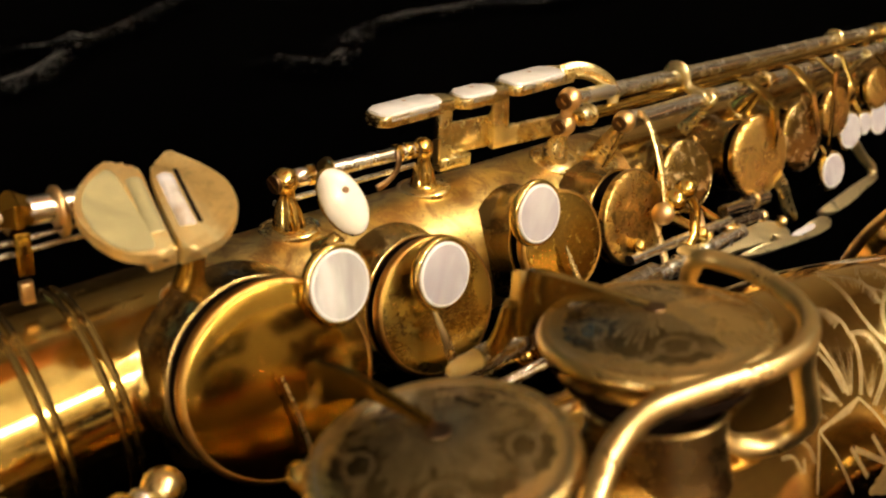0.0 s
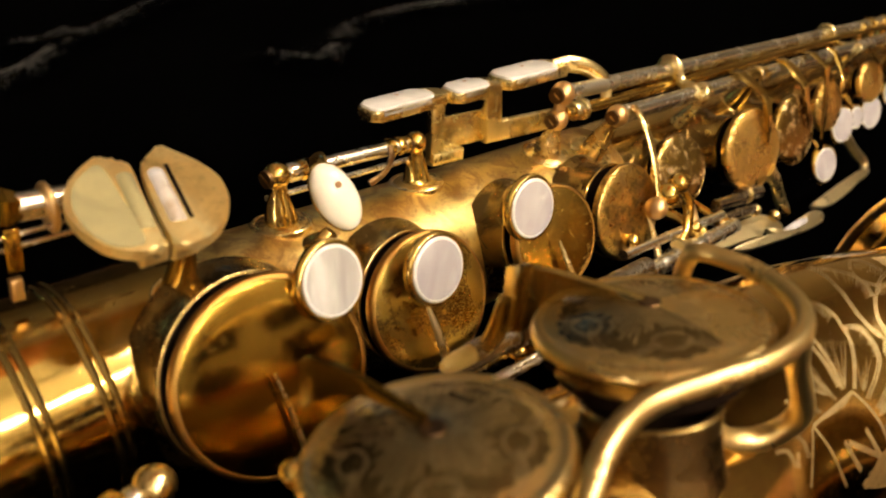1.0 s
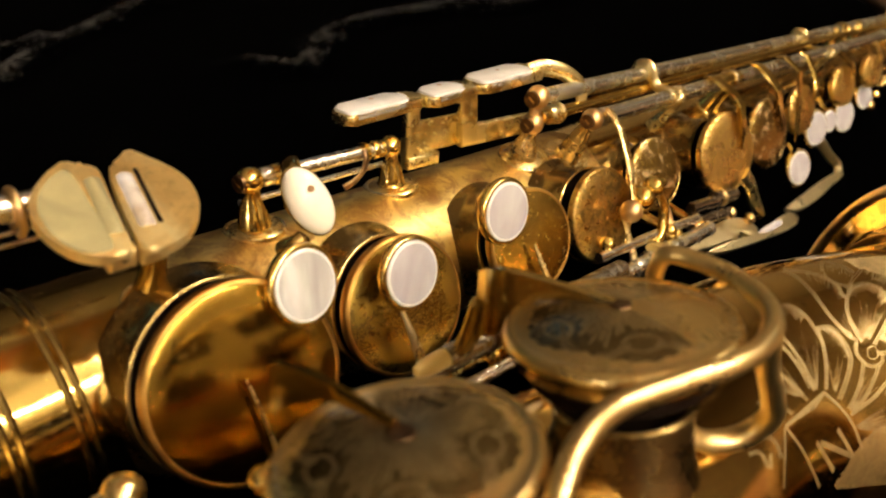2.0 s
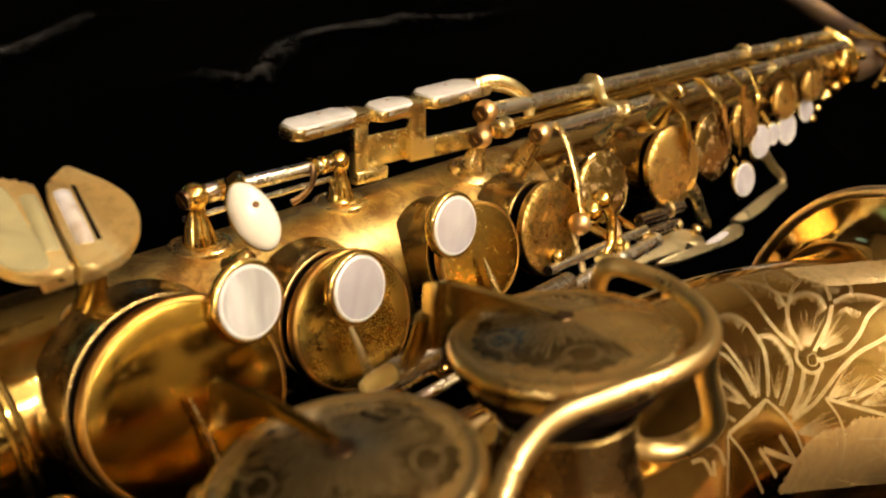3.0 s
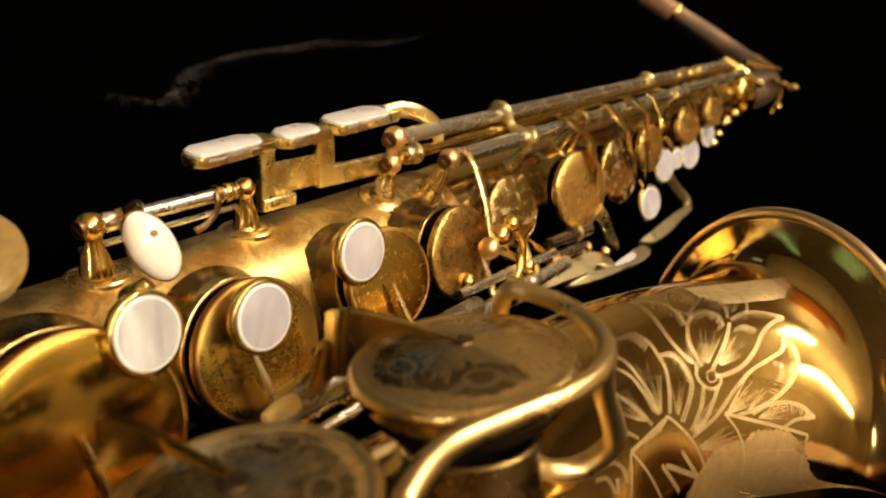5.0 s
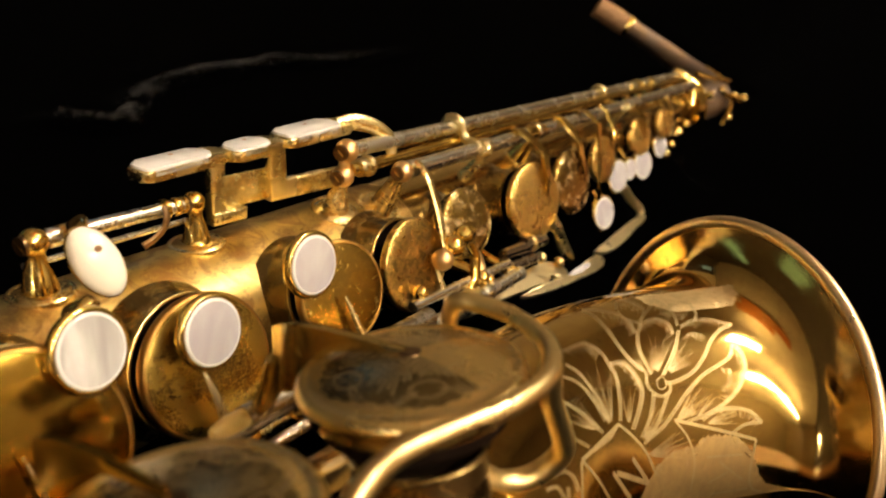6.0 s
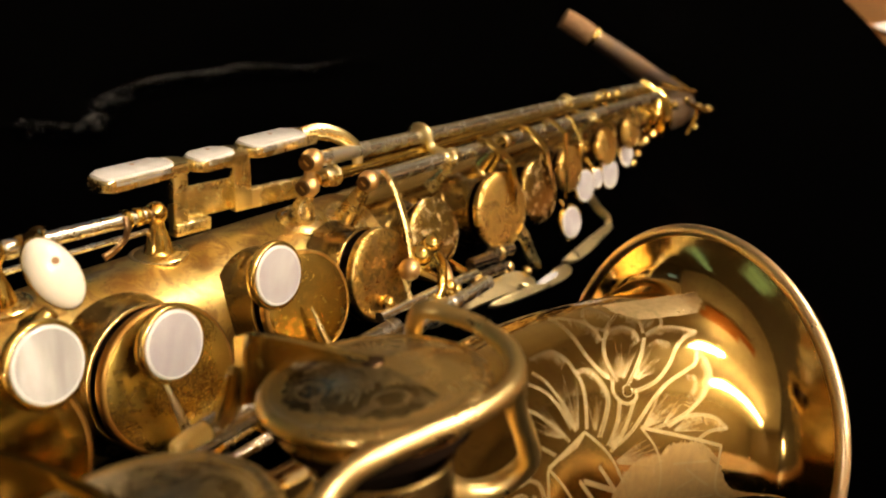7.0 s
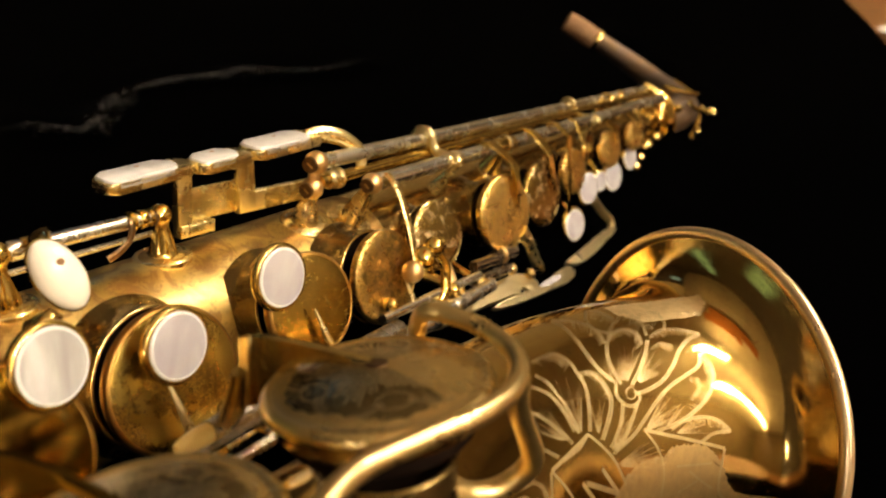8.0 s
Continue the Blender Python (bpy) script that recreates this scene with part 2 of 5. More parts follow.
# pads almost black: the shade of the gap is in their colour
M["pad"] = plain("shaded_pad_leather", [(0.3, (0.004, 0.0025, 0.002)), (0.7, (0.010, 0.006, 0.004))], 0.9, 200, gloss=0.0)
M["cork"] = plain("cork", [(0.3, (0.17, 0.085, 0.035)), (0.7, (0.30, 0.165, 0.075))], 0.85, 300)
# black that stands for shade in the tone holes and the roller slot
M["hollow_shade"] = plain("tone_hole_shadow", [(0.3, (0.006, 0.004, 0.003)), (0.7, (0.014, 0.009, 0.006))], 0.9, 200, gloss=0.0)
# grey that stands for light caught by the velvet's creases
M["glint_grey"] = plain("crease_glint", [(0.3, (0.03, 0.03, 0.03)), (0.7, (0.13, 0.125, 0.12))], 0.9, 300)
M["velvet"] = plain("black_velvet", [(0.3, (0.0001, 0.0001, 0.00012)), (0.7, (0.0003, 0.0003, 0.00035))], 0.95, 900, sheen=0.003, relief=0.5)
# bright yellow: the lamp's reflection on the sleeve is in the colour
M["sleeve"] = plain("lamplit_sleeve", [(0.3, (0.84, 0.59, 0.17)), (0.7, (0.90, 0.68, 0.25))], 0.35, 200)
M["screw"] = plain("screw_steel", [(0.3, (0.10, 0.06, 0.03)), (0.7, (0.22, 0.13, 0.06))], 0.35, 500, metal=1.0)
M["wall"] = plain("warm_wall_paint", [(0.3, (0.34, 0.28, 0.17)), (0.7, (0.42, 0.35, 0.22))], 0.8, 6)
M["dark_panel"] = plain("dark_brown_panelling", [(0.3, (0.11, 0.082, 0.044)), (0.7, (0.18, 0.135, 0.075))], 0.5, 5)
M["dark_wall"] = plain("dark_brown_paint", [(0.3, (0.018, 0.0115, 0.0055)), (0.7, (0.032, 0.0205, 0.010))], 0.7, 4)
M["ceiling"] = plain("ceiling_paint", [(0.3, (0.62, 0.58, 0.47)), (0.7, (0.72, 0.68, 0.56))], 0.85, 3)
M["beam_wood"] = plain("stained_beam_wood", [(0.3, (0.46, 0.17, 0.04)), (0.7, (0.62, 0.26, 0.075))], 0.5, 18)
M["floor"] = plain("brown_floor", [(0.3, (0.09, 0.045, 0.02)), (0.7, (0.18, 0.09, 0.04))], 0.5, 12)
M["wood"] = plain("orange_wood", [(0.3, (0.14, 0.058, 0.015)), (0.7, (0.25, 0.11, 0.032))], 0.45, 14)
M["panelling"] = plain("dark_wood_panelling", [(0.3, (0.11, 0.075, 0.036)), (0.7, (0.18, 0.125, 0.06))], 0.45, 8)
M["paper"] = plain("white_paper", [(0.3, (0.70, 0.66, 0.66)), (0.7, (0.82, 0.78, 0.78))], 0.7, 60)
M["lamp_body"] = plain("white_lamp_enamel", [(0.3, (0.75, 0.75, 0.72)), (0.7, (0.82, 0.82, 0.8))], 0.4, 60)


def glow(name, colour, strength):
    m, nt, p = nodes(name)
    p.inputs["Base Color"].default_value = (*colour, 1)
    p.inputs["Emission Color"].default_value = (*colour, 1)
    p.inputs["Emission Strength"].default_value = strength
    return m


M["tube_glow"] = glow("lit_tube", (1.0, 0.84, 0.63), TUBE_POWER)
M["window_glow"] = glow("dusk_window", (0.30, 0.62, 0.60), 0.36)
M["blue_window_glow"] = glow("blue_evening_window", (0.22, 0.48, 0.95), 0.22)
M["dim_window_glow"] = glow("dim_dusk_window", (0.28, 0.56, 0.50), 0.20)


# ---- the room (closes the place; seen only in the metal) ----
def box(bm, lo, hi):
    v = [bm.verts.new((x, y, z)) for x in (lo[0], hi[0]) for y in (lo[1], hi[1]) for z in (lo[2], hi[2])]
    for q in ((0, 1, 3, 2), (4, 6, 7, 5), (0, 4, 5, 1), (2, 3, 7, 6), (0, 2, 6, 4), (1, 5, 7, 3)):
        bm.faces.new([v[i] for i in q])
    return bm


X0, X1, Y0, Y1 = -2.6, 4.6, -6.6, 4.4
WALL_T = 0.12


def structure(name, bm, mat, label, category):
    return tagged(part(name, bm, mat), label, category, kind="structure")


structure("floor", box(bmesh.new(), (X0, Y0, FLOOR_Z - 0.1), (X1, Y1, FLOOR_Z)), M["floor"], "dark brown wooden floor of the room", "floor")
structure("ceiling", box(bmesh.new(), (X0, Y0, CEILING_Z), (X1, Y1, CEILING_Z + 0.1)), M["ceiling"], "plain cream painted ceiling of the room", "ceiling")
structure("wall_south", box(bmesh.new(), (X0, Y0 - WALL_T, FLOOR_Z), (X1, Y0, CEILING_Z)), M["panelling"], "plain orange-brown wood panelled wall", "wall")
structure("wall_east", box(bmesh.new(), (X1, Y0, FLOOR_Z), (X1 + WALL_T, Y1, CEILING_Z)), M["dark_panel"], "dark brown wood panelled wall", "wall")
structure("wall_north", box(bmesh.new(), (0.2, Y1, FLOOR_Z), (X1, Y1 + WALL_T, CEILING_Z)), M["wall"], "plain warm beige painted wall", "wall")
NX0, NX1, NZ0, NZ1 = -1.05, -0.40, 1.70, 2.35
bm = bmesh.new()
box(bm, (X0, Y1, FLOOR_Z), (NX0, Y1 + WALL_T, CEILING_Z))
box(bm, (NX1, Y1, FLOOR_Z), (0.2, Y1 + WALL_T, CEILING_Z))
box(bm, (NX0, Y1, FLOOR_Z), (NX1, Y1 + WALL_T, NZ0))
box(bm, (NX0, Y1, NZ1), (NX1, Y1 + WALL_T, CEILING_Z))
structure("wall_north_west", bm, M["dark_wall"], "dark brown painted wall with a high window", "wall")
bm = bmesh.new()
for lo, hi in (((NX0, NZ0), (NX0 + 0.03, NZ1)), ((NX1 - 0.03, NZ0), (NX1, NZ1)), ((NX0 + 0.03, NZ0), (NX1 - 0.03, NZ0 + 0.03)), ((NX0 + 0.03, NZ1 - 0.03), (NX1 - 0.03, NZ1))):
    box(bm, (lo[0], Y1 + 0.03, lo[1]), (hi[0], Y1 + 0.08, hi[1]))
win = structure("window_3", bm, M["dark_wall"], "dark framed high window with blue evening sky", "window")
part("pane", box(bmesh.new(), (NX0 + 0.03, Y1 + 0.052, NZ0 + 0.03), (NX1 - 0.03, Y1 + 0.058, NZ1 - 0.03)), M["blue_window_glow"], win)
# the west wall has a tall narrow window and a small square one
WINDOWS = [(0.80, 1.28, 0.68, 1.12, "dim_window_glow", "small dark framed window with dim blue dusk outside"),
           (2.14, 2.44, 0.70, 1.95, "window_glow", "tall narrow dark framed window with blue dusk outside")]
bm = bmesh.new()
y = Y0
for wy0, wy1, wz0, wz1, _, _ in WINDOWS:
    box(bm, (X0 - WALL_T, y, FLOOR_Z), (X0, wy0, CEILING_Z))
    box(bm, (X0 - WALL_T, wy0, FLOOR_Z), (X0, wy1, wz0))
    box(bm, (X0 - WALL_T, wy0, wz1), (X0, wy1, CEILING_Z))
    y = wy1
box(bm, (X0 - WALL_T, y, FLOOR_Z), (X0, Y1, CEILING_Z))
structure("wall_west", bm, M["dark_wall"], "dark brown painted wall with two windows", "wall")
for k, (wy0, wy1, wz0, wz1, glass, label) in enumerate(WINDOWS):
    bm = bmesh.new()
    mid = (wz0 + wz1) / 2
    for lo, hi in (((wy0, wz0), (wy0 + 0.03, wz1)), ((wy1 - 0.03, wz0), (wy1, wz1)), ((wy0 + 0.03, wz0), (wy1 - 0.03, wz0 + 0.04)),
                   ((wy0 + 0.03, wz1 - 0.04), (wy1 - 0.03, wz1)), ((wy0 + 0.03, mid - 0.015), (wy1 - 0.03, mid + 0.015))):
        box(bm, (X0 - 0.08, lo[0], lo[1]), (X0 - 0.03, hi[0], hi[1]))
    win = structure("window_%d" % (k + 1), bm, M["dark_wall"], label, "window")
    for a, b in ((wz0 + 0.04, mid - 0.015), (mid + 0.015, wz1 - 0.04)):
        part("pane", box(bmesh.new(), (X0 - 0.06, wy0 + 0.03, a), (X0 - 0.054, wy1 - 0.03, b)), M[glass], win)


# ---- wooden beams under the ceiling, along the lamps ----
def ceiling_beam(x, y, turn, length, width, depth):
    bm = bmesh.new()
    box(bm, (-length / 2, -width / 2, -depth), (length / 2, width / 2, 0))
    bmesh.ops.bevel(bm, geom=list(bm.edges), offset=0.008, segments=2, affect="EDGES")
    ob = structure("ceiling_beam", bm, M["beam_wood"], "orange stained wooden beam under the ceiling", "beam")
    ob.matrix_basis = pose(x, y, CEILING_Z, 0, 0, turn)


ceiling_beam(0.30, 0.55, 66, 2.8, 0.46, 0.04)
ceiling_beam(0.90, 0.98, 66, 2.2, 0.40, 0.04)


# ---- tube lamps on the ceiling ----
def ceiling_lamp(x, y, z, turn, length):
    lamp = new("ceiling_lamp")
    lamp.matrix_basis = pose(x, y, z, 0, 0, turn)
    half = length / 2
    part("housing", box(bmesh.new(), (-half, -0.035, 0.03), (half, 0.035, 0.07)), M["lamp_body"], lamp)
    for sx in (-0.7, 0.7):
        part("stem", box(bmesh.new(), (sx * half - 0.008, -0.008, 0.07), (sx * half + 0.008, 0.008, CEILING_Z - z)), M["lamp_body"], lamp)
    for sx in (-1, 1):
        part("socket", box(bmesh.new(), (sx * half - 0.03 * (sx > 0), -0.022, -0.03), (sx * half + 0.03 * (sx < 0), 0.022, 0.03)), M["lamp_body"], lamp)
    bm = bmesh.new()
    tube(bm, [((-half + 0.03) * 1000, 0, 0), ((half - 0.03) * 1000, 0, 0)], 19, 16)
    part("lit_tube", bm, M["tube_glow"], lamp, "glowing warm white fluorescent tube")
    return tagged(lamp, "white enamelled ceiling lamp with a lit tube", "lamp", "ceiling lamps")


ceiling_lamp(1.86, 0.42, LAMP_Z, 67.6, 1.0)
# a row of three lamps end to end
for k in range(3):
    ceiling_lamp(2.62 - 0.405 * k, -1.26 - 1.343 * k, LAMP_Z, 73.2, 1.38)

# a small lit lamp on the west wall, behind the camera
wall_lamp = new("wall_lamp")
wall_lamp.matrix_basis = pose(X0, -4.35, 0.95)
part("back_plate", box(bmesh.new(), (0, -0.05, -0.24), (0.025, 0.05, 0.24)), M["lamp_body"], wall_lamp)
bm = bmesh.new()
tube(bm, [(60, 0, -210), (60, 0, 210)], 19, 16)
part("lit_tube", bm, M["tube_glow"], wall_lamp, "glowing warm white tube")
for z in (-0.225, 0.225):
    part("socket", box(bmesh.new(), (0.025, -0.022, z - 0.02), (0.085, 0.022, z + 0.02)), M["lamp_body"], wall_lamp)
tagged(wall_lamp, "white wall lamp with one short lit tube", "lamp")

# ---- the table and the velvet ----
table = new("table")
table.matrix_basis = pose(0, 0, FLOOR_Z)
TOP = TABLE_Z - 0.006 - FLOOR_Z
bm = bmesh.new()
box(bm, (-1.25, -0.62, TOP - 0.035), (1.75, 2.15, TOP))
bmesh.ops.bevel(bm, geom=list(bm.edges), offset=0.006, segments=3, affect="EDGES")
part("tabletop", bm, M["wood"], table)
for x in (-1.15, 1.65):
    for y in (-0.52, 2.05):
        part("leg", box(bmesh.new(), (x - 0.035, y - 0.035, 0), (x + 0.035, y + 0.035, TOP - 0.035)), M["wood"], table)
tagged(table, "large orange-brown wooden table under a black cloth", "table")

# the instrument's own axes: d along the body towards the neck, u up, v towards the bell
D = Vector((0.685583, 0.725444, -0.060877))
U = Vector((0.041814, 0.044245, 0.998145))
V = Vector((0.726792, -0.686857, 0.0))
ORIGIN = Vector((-0.051831, 0.172119, 0.051707))


def body_r(s):
    """The body tube's radius in millimetres, s along it."""
    return 23.8 - 0.0275 * s


CREASES = [smooth_line([(-0.437, 0.726, 0), (-0.405, 0.733, 0), (-0.387, 0.752, 0), (-0.372, 0.798, 0), (-0.364, 0.854, 0), (-0.355, 0.91, 0)], 10),
           smooth_line([(-0.415, 0.60, 0), (-0.399, 0.63, 0), (-0.390, 0.65, 0), (-0.388, 0.686, 0), (-0.387, 0.735, 0)], 10),
           smooth_line([(-0.189, 0.694, 0), (-0.157, 0.679, 0), (-0.137, 0.680, 0), (-0.131, 0.718, 0), (-0.131, 0.774, 0), (-0.113, 0.809, 0), (-0.089, 0.839, 0), (-0.062, 0.853, 0), (-0.037, 0.872, 0), (-0.015, 0.897, 0), (0.024, 0.894, 0), (0.058, 0.899, 0), (0.110, 0.946, 0)], 6)]


def cloth_height(x, y):
    q = Vector((x, y, 0)) - ORIGIN
    s = q.dot(D.xy.to_3d().normalized())
    side = q.dot(V)
    z = TABLE_Z + 0.0025 * noise.noise((x * 5, y * 5, 1.3)) + 0.0010 * noise.noise((x * 17, y * 17, 4.0))
    # the cloth is heaped up under the body
    inside = min(1.0, max(0.0, (s + 0.13) / 0.08)) * min(1.0, max(0.0, (0.50 - s) / 0.08))
    sc = min(max(s, -0.09), 0.45)
    under = ORIGIN.z - 0.0609 * sc - body_r(sc * 1000) * 0.001 - 0.0015
    z += (under - TABLE_Z) * inside * math.exp(-((side + 0.004) / 0.030) ** 2)
    for line in CREASES:
        e = min((Vector((x, y, 0)) - p).length for p in line)
        z += 0.010 * math.exp(-(e / 0.016) ** 2)
    return z


def velvet_cloth():
    bm = bmesh.new()
    nx, ny = 150, 200
    grid = []
    for j in range(ny + 1):
        row = []
        for i in range(nx + 1):
            a, b = i / nx, j / ny
            x = -0.95 + a * 2.5
            y = -0.24 + b * 2.14
            # the far corner of the cloth is folded back in a slanting edge
            over = max(0.0, x - (0.985 + (y - 1.20) * 0.585 + max(0.0, 0.85 - y) * 0.12 - max(0.0, 0.30 - y) * 0.25))
            x -= over * 0.97
            row.append(bm.verts.new((x, y, cloth_height(x, y) if x > -2 else TABLE_Z)))
        grid.append(row)
    for j in range(ny):
        for i in range(nx):
            bm.faces.new((grid[j][i], grid[j][i + 1], grid[j + 1][i + 1], grid[j + 1][i]))
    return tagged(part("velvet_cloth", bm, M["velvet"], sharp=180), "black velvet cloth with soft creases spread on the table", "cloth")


velvet = velvet_cloth()


def crease_glint():
    """Grey tufts along the creases: the light their crushed nap catches, put into colour."""
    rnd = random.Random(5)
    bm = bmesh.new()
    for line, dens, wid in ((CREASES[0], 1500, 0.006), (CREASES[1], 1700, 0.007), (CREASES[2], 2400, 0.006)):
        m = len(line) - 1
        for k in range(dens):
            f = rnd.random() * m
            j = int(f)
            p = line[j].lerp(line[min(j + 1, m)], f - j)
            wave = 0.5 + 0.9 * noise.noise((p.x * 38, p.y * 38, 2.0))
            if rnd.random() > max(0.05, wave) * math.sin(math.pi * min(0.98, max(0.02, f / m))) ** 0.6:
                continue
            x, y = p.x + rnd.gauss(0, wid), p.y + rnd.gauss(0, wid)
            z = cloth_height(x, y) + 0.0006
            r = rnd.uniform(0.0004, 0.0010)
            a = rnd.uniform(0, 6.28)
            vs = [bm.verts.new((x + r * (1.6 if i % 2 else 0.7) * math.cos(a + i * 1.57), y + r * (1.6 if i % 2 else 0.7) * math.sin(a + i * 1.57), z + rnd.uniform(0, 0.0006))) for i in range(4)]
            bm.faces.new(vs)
    ob = part("crease_glint_tufts", bm, M["glint_grey"], velvet, "grey tufts painting the light that crushed nap catches on the creases", sharp=180)
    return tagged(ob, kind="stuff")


crease_glint()


def paper_napkin():
    bm = bmesh.new()
    n = 14
    g = [[bm.verts.new((1.03 + 0.12 * i / n + 0.03 * j / n, 1.19 + 0.11 * j / n - 0.03 * i / n,
                        TABLE_Z - 0.002 + 0.012 * abs(noise.noise((i * 0.35, j * 0.35, 9))) + 0.002)) for i in range(n + 1)] for j in range(n + 1)]
    for j in range(n):
        for i in range(n):
            bm.faces.new((g[j][i], g[j][i + 1], g[j + 1][i + 1], g[j + 1][i]))
    bmesh.ops.solidify(bm, geom=list(bm.faces), thickness=0.0012)
    return tagged(part("napkin", bm, M["paper"], sharp=180), "crumpled white paper napkin on the wooden table", "napkin")


paper_napkin()

# ---- the saxophone ----
sax = new("saxophone")
sax.matrix_basis = Matrix(((D.x, U.x, V.x, ORIGIN.x), (D.y, U.y, V.y, ORIGIN.y), (D.z, U.z, V.z, ORIGIN.z), (0, 0, 0, 1)))
tagged(sax, "vintage lacquered brass alto saxophone lying on black velvet", "saxophone")

# body tube with its two pairs of rings
bm = bmesh.new()
prof = [(s, body_r(s)) for s in range(-26, 125, 6)]
lathe(bm, (0, 0, 0), (1, 0, 0), prof, 96, (0, 1, 0))
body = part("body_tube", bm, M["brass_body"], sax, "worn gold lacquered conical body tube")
bm = bmesh.new()
lathe(bm, (0, 0, 0), (1, 0, 0), [(s, body_r(s)) for s in range(-82, -25, 4)], 96, (0, 1, 0))
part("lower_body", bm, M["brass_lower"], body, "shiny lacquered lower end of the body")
# the shade of the long rods on this end is put into a darker brass
bm = bmesh.new()
lathe(bm, (0, 0, 0), (1, 0, 0), [(s, body_r(s)) for s in range(118, 443, 6)], 96, (0, 1, 0))
part("upper_body", bm, M["brass_upper"], body, "glossy lacquered upper end of the body, darkened for the rods' shade")
for s in (-68.2, -55.6):
    for k, w in ((-1.1, 0.75), (1.1, 0.75)):
        bm = bmesh.new()
        r = body_r(s + k)
        lathe(bm, (s + k, 0, 0), (1, 0, 0), [(-w, r - 0.2), (-w * 0.8, r + 0.55), (0, r + 0.9), (w * 0.8, r + 0.55), (w, r - 0.2)], 96, (0, 1, 0))
        part("ferrule_ring", bm, M["brass_olive"], body)
bm = bmesh.new()
lathe(bm, (440, 0, 0), (1, 0, 0), [(-8, 11.8), (-8, 14.2), (-4, 14.8), (0, 14.2), (4, 14.2), (8, 14.8), (12, 14.2), (14, 12.5), (14, 10.5)], 48, (0, 1, 0))
part("neck_receiver", bm, M["brass"], body)

# bow: a half turn from the body to the bell
bm = bmesh.new()
pts, rad = [], []
for k in range(29):
    a = math.pi * k / 28
    f = k / 28
    pts.append((-80 - 44 * math.sin(a), -4.0 * f, 46 - 46 * math.cos(a)))
    rad.append(26.0)
tube(bm, pts, rad, 64, hint=(0, 1, 0), caps=False)
part("bow", bm, M["brass_body"], sax, "curved brass bow joining body and bell")

# bell: a tube along a bending axis that opens into the flare; s runs along the body
def glide(a, b, ma, mb, length, x):
    """From a to b over a length, leaving with the slope ma and arriving with mb."""
    return (a * (2 * x ** 3 - 3 * x ** 2 + 1) + b * (3 * x ** 2 - 2 * x ** 3)
            + length * (ma * (x ** 3 - 2 * x ** 2 + x) + mb * (x ** 3 - x ** 2)))


RIM_S, RIM_R, FLARE_S, FLARE_POWER = 144.0, 58.4, 149.05, 1.826


def bell_ring(s):
    """The axis and the radius of the bell."""
    if s < 5:
        x = (s + 80) / 85
        return Vector((s, glide(-4, -9.05, 0.0, -0.2134, 85, x), glide(92, 95.67, 0.05, 0.0505, 85, x))), glide(26.0, 29.66, 0.03, 0.062, 85, x)
    x = (s - 5) / 139
    f = ((FLARE_S - RIM_S) / (FLARE_S - s)) ** FLARE_POWER
    f5 = ((FLARE_S - RIM_S) / (FLARE_S - 5)) ** FLARE_POWER
    r = 29.66 + 8.49 * x + (RIM_R - 38.15) * (f - f5) / (1 - f5)
    return Vector((s, glide(-9.05, -27.0, -0.2134, -0.143, 139, x), glide(95.67, 121.4, 0.0505, 0.635, 139, x) - 86.16 * (x * (1 - x)) ** 2)), r


def bell_point(s, ang, lift=0.0):
    """A place on the bell, in millimetres; ang in degrees from the top towards the front."""
    c, r = bell_ring(s)
    n = (bell_ring(s + 0.01)[0] - bell_ring(s - 0.01)[0]).normalized()
    a = (Vector((0, 1, 0)) - n * n.y).normalized()
    w = radians(ang)
    return c + (a * math.cos(w) + n.cross(a) * math.sin(w)) * (r + lift)


bm = bmesh.new()
NA = 180
steps = [-80 + 4 * k for k in range(47)] + [107 + 37 * (k / 50) ** 0.8 for k in range(51)]
rows = [[bm.verts.new(mm(bell_point(s, 360 * k / NA))) for k in range(NA)] for s in steps]
inner = [[bm.verts.new(mm(bell_point(s, 360 * k / NA, -0.9))) for k in range(NA)] for s in reversed(steps[::2])]
for r, s in zip(rows + inner, (rows + inner)[1:]):
    for k in range(NA):
        bm.faces.new((r[k], r[(k + 1) % NA], s[(k + 1) % NA], s[k]))
bell = part("bell", bm, M["brass_bell"], sax, "polished flared brass bell with floral engraving", sharp=60)
bm = bmesh.new()
ring = [bell_point(RIM_S, 360 * k / 96, 0.0) for k in range(97)]
tube(bm, ring, 1.9, 14, caps=False)
part("rim", bm, M["rim_brass"], bell, "rolled brass bell rim")


# ---- keywork: small makers ----
def radial(s, ang, rho):
    a = radians(ang)
    return Vector((s, rho * math.sin(a), rho * math.cos(a)))


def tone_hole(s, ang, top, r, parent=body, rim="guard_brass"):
    """A drawn chimney on the body with a rolled rim; the dark disc for its shade is separate."""
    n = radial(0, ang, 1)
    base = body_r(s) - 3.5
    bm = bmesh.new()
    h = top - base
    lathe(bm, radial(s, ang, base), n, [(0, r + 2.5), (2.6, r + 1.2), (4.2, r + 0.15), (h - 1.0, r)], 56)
    # the chimney's shade is in its dark brass
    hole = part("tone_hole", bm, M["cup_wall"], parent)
    bm = bmesh.new()
    lathe(bm, radial(s, ang, base), n, [(h - 0.9, r - 0.05), (h - 0.5, r + 0.25), (h - 0.15, r + 0.25), (h, r), (h, r - 0.5), (h - 1.5, r - 0.9)], 56)
    part("hole_rim", bm, M[rim], hole, "pale rim of the chimney")
    return hole


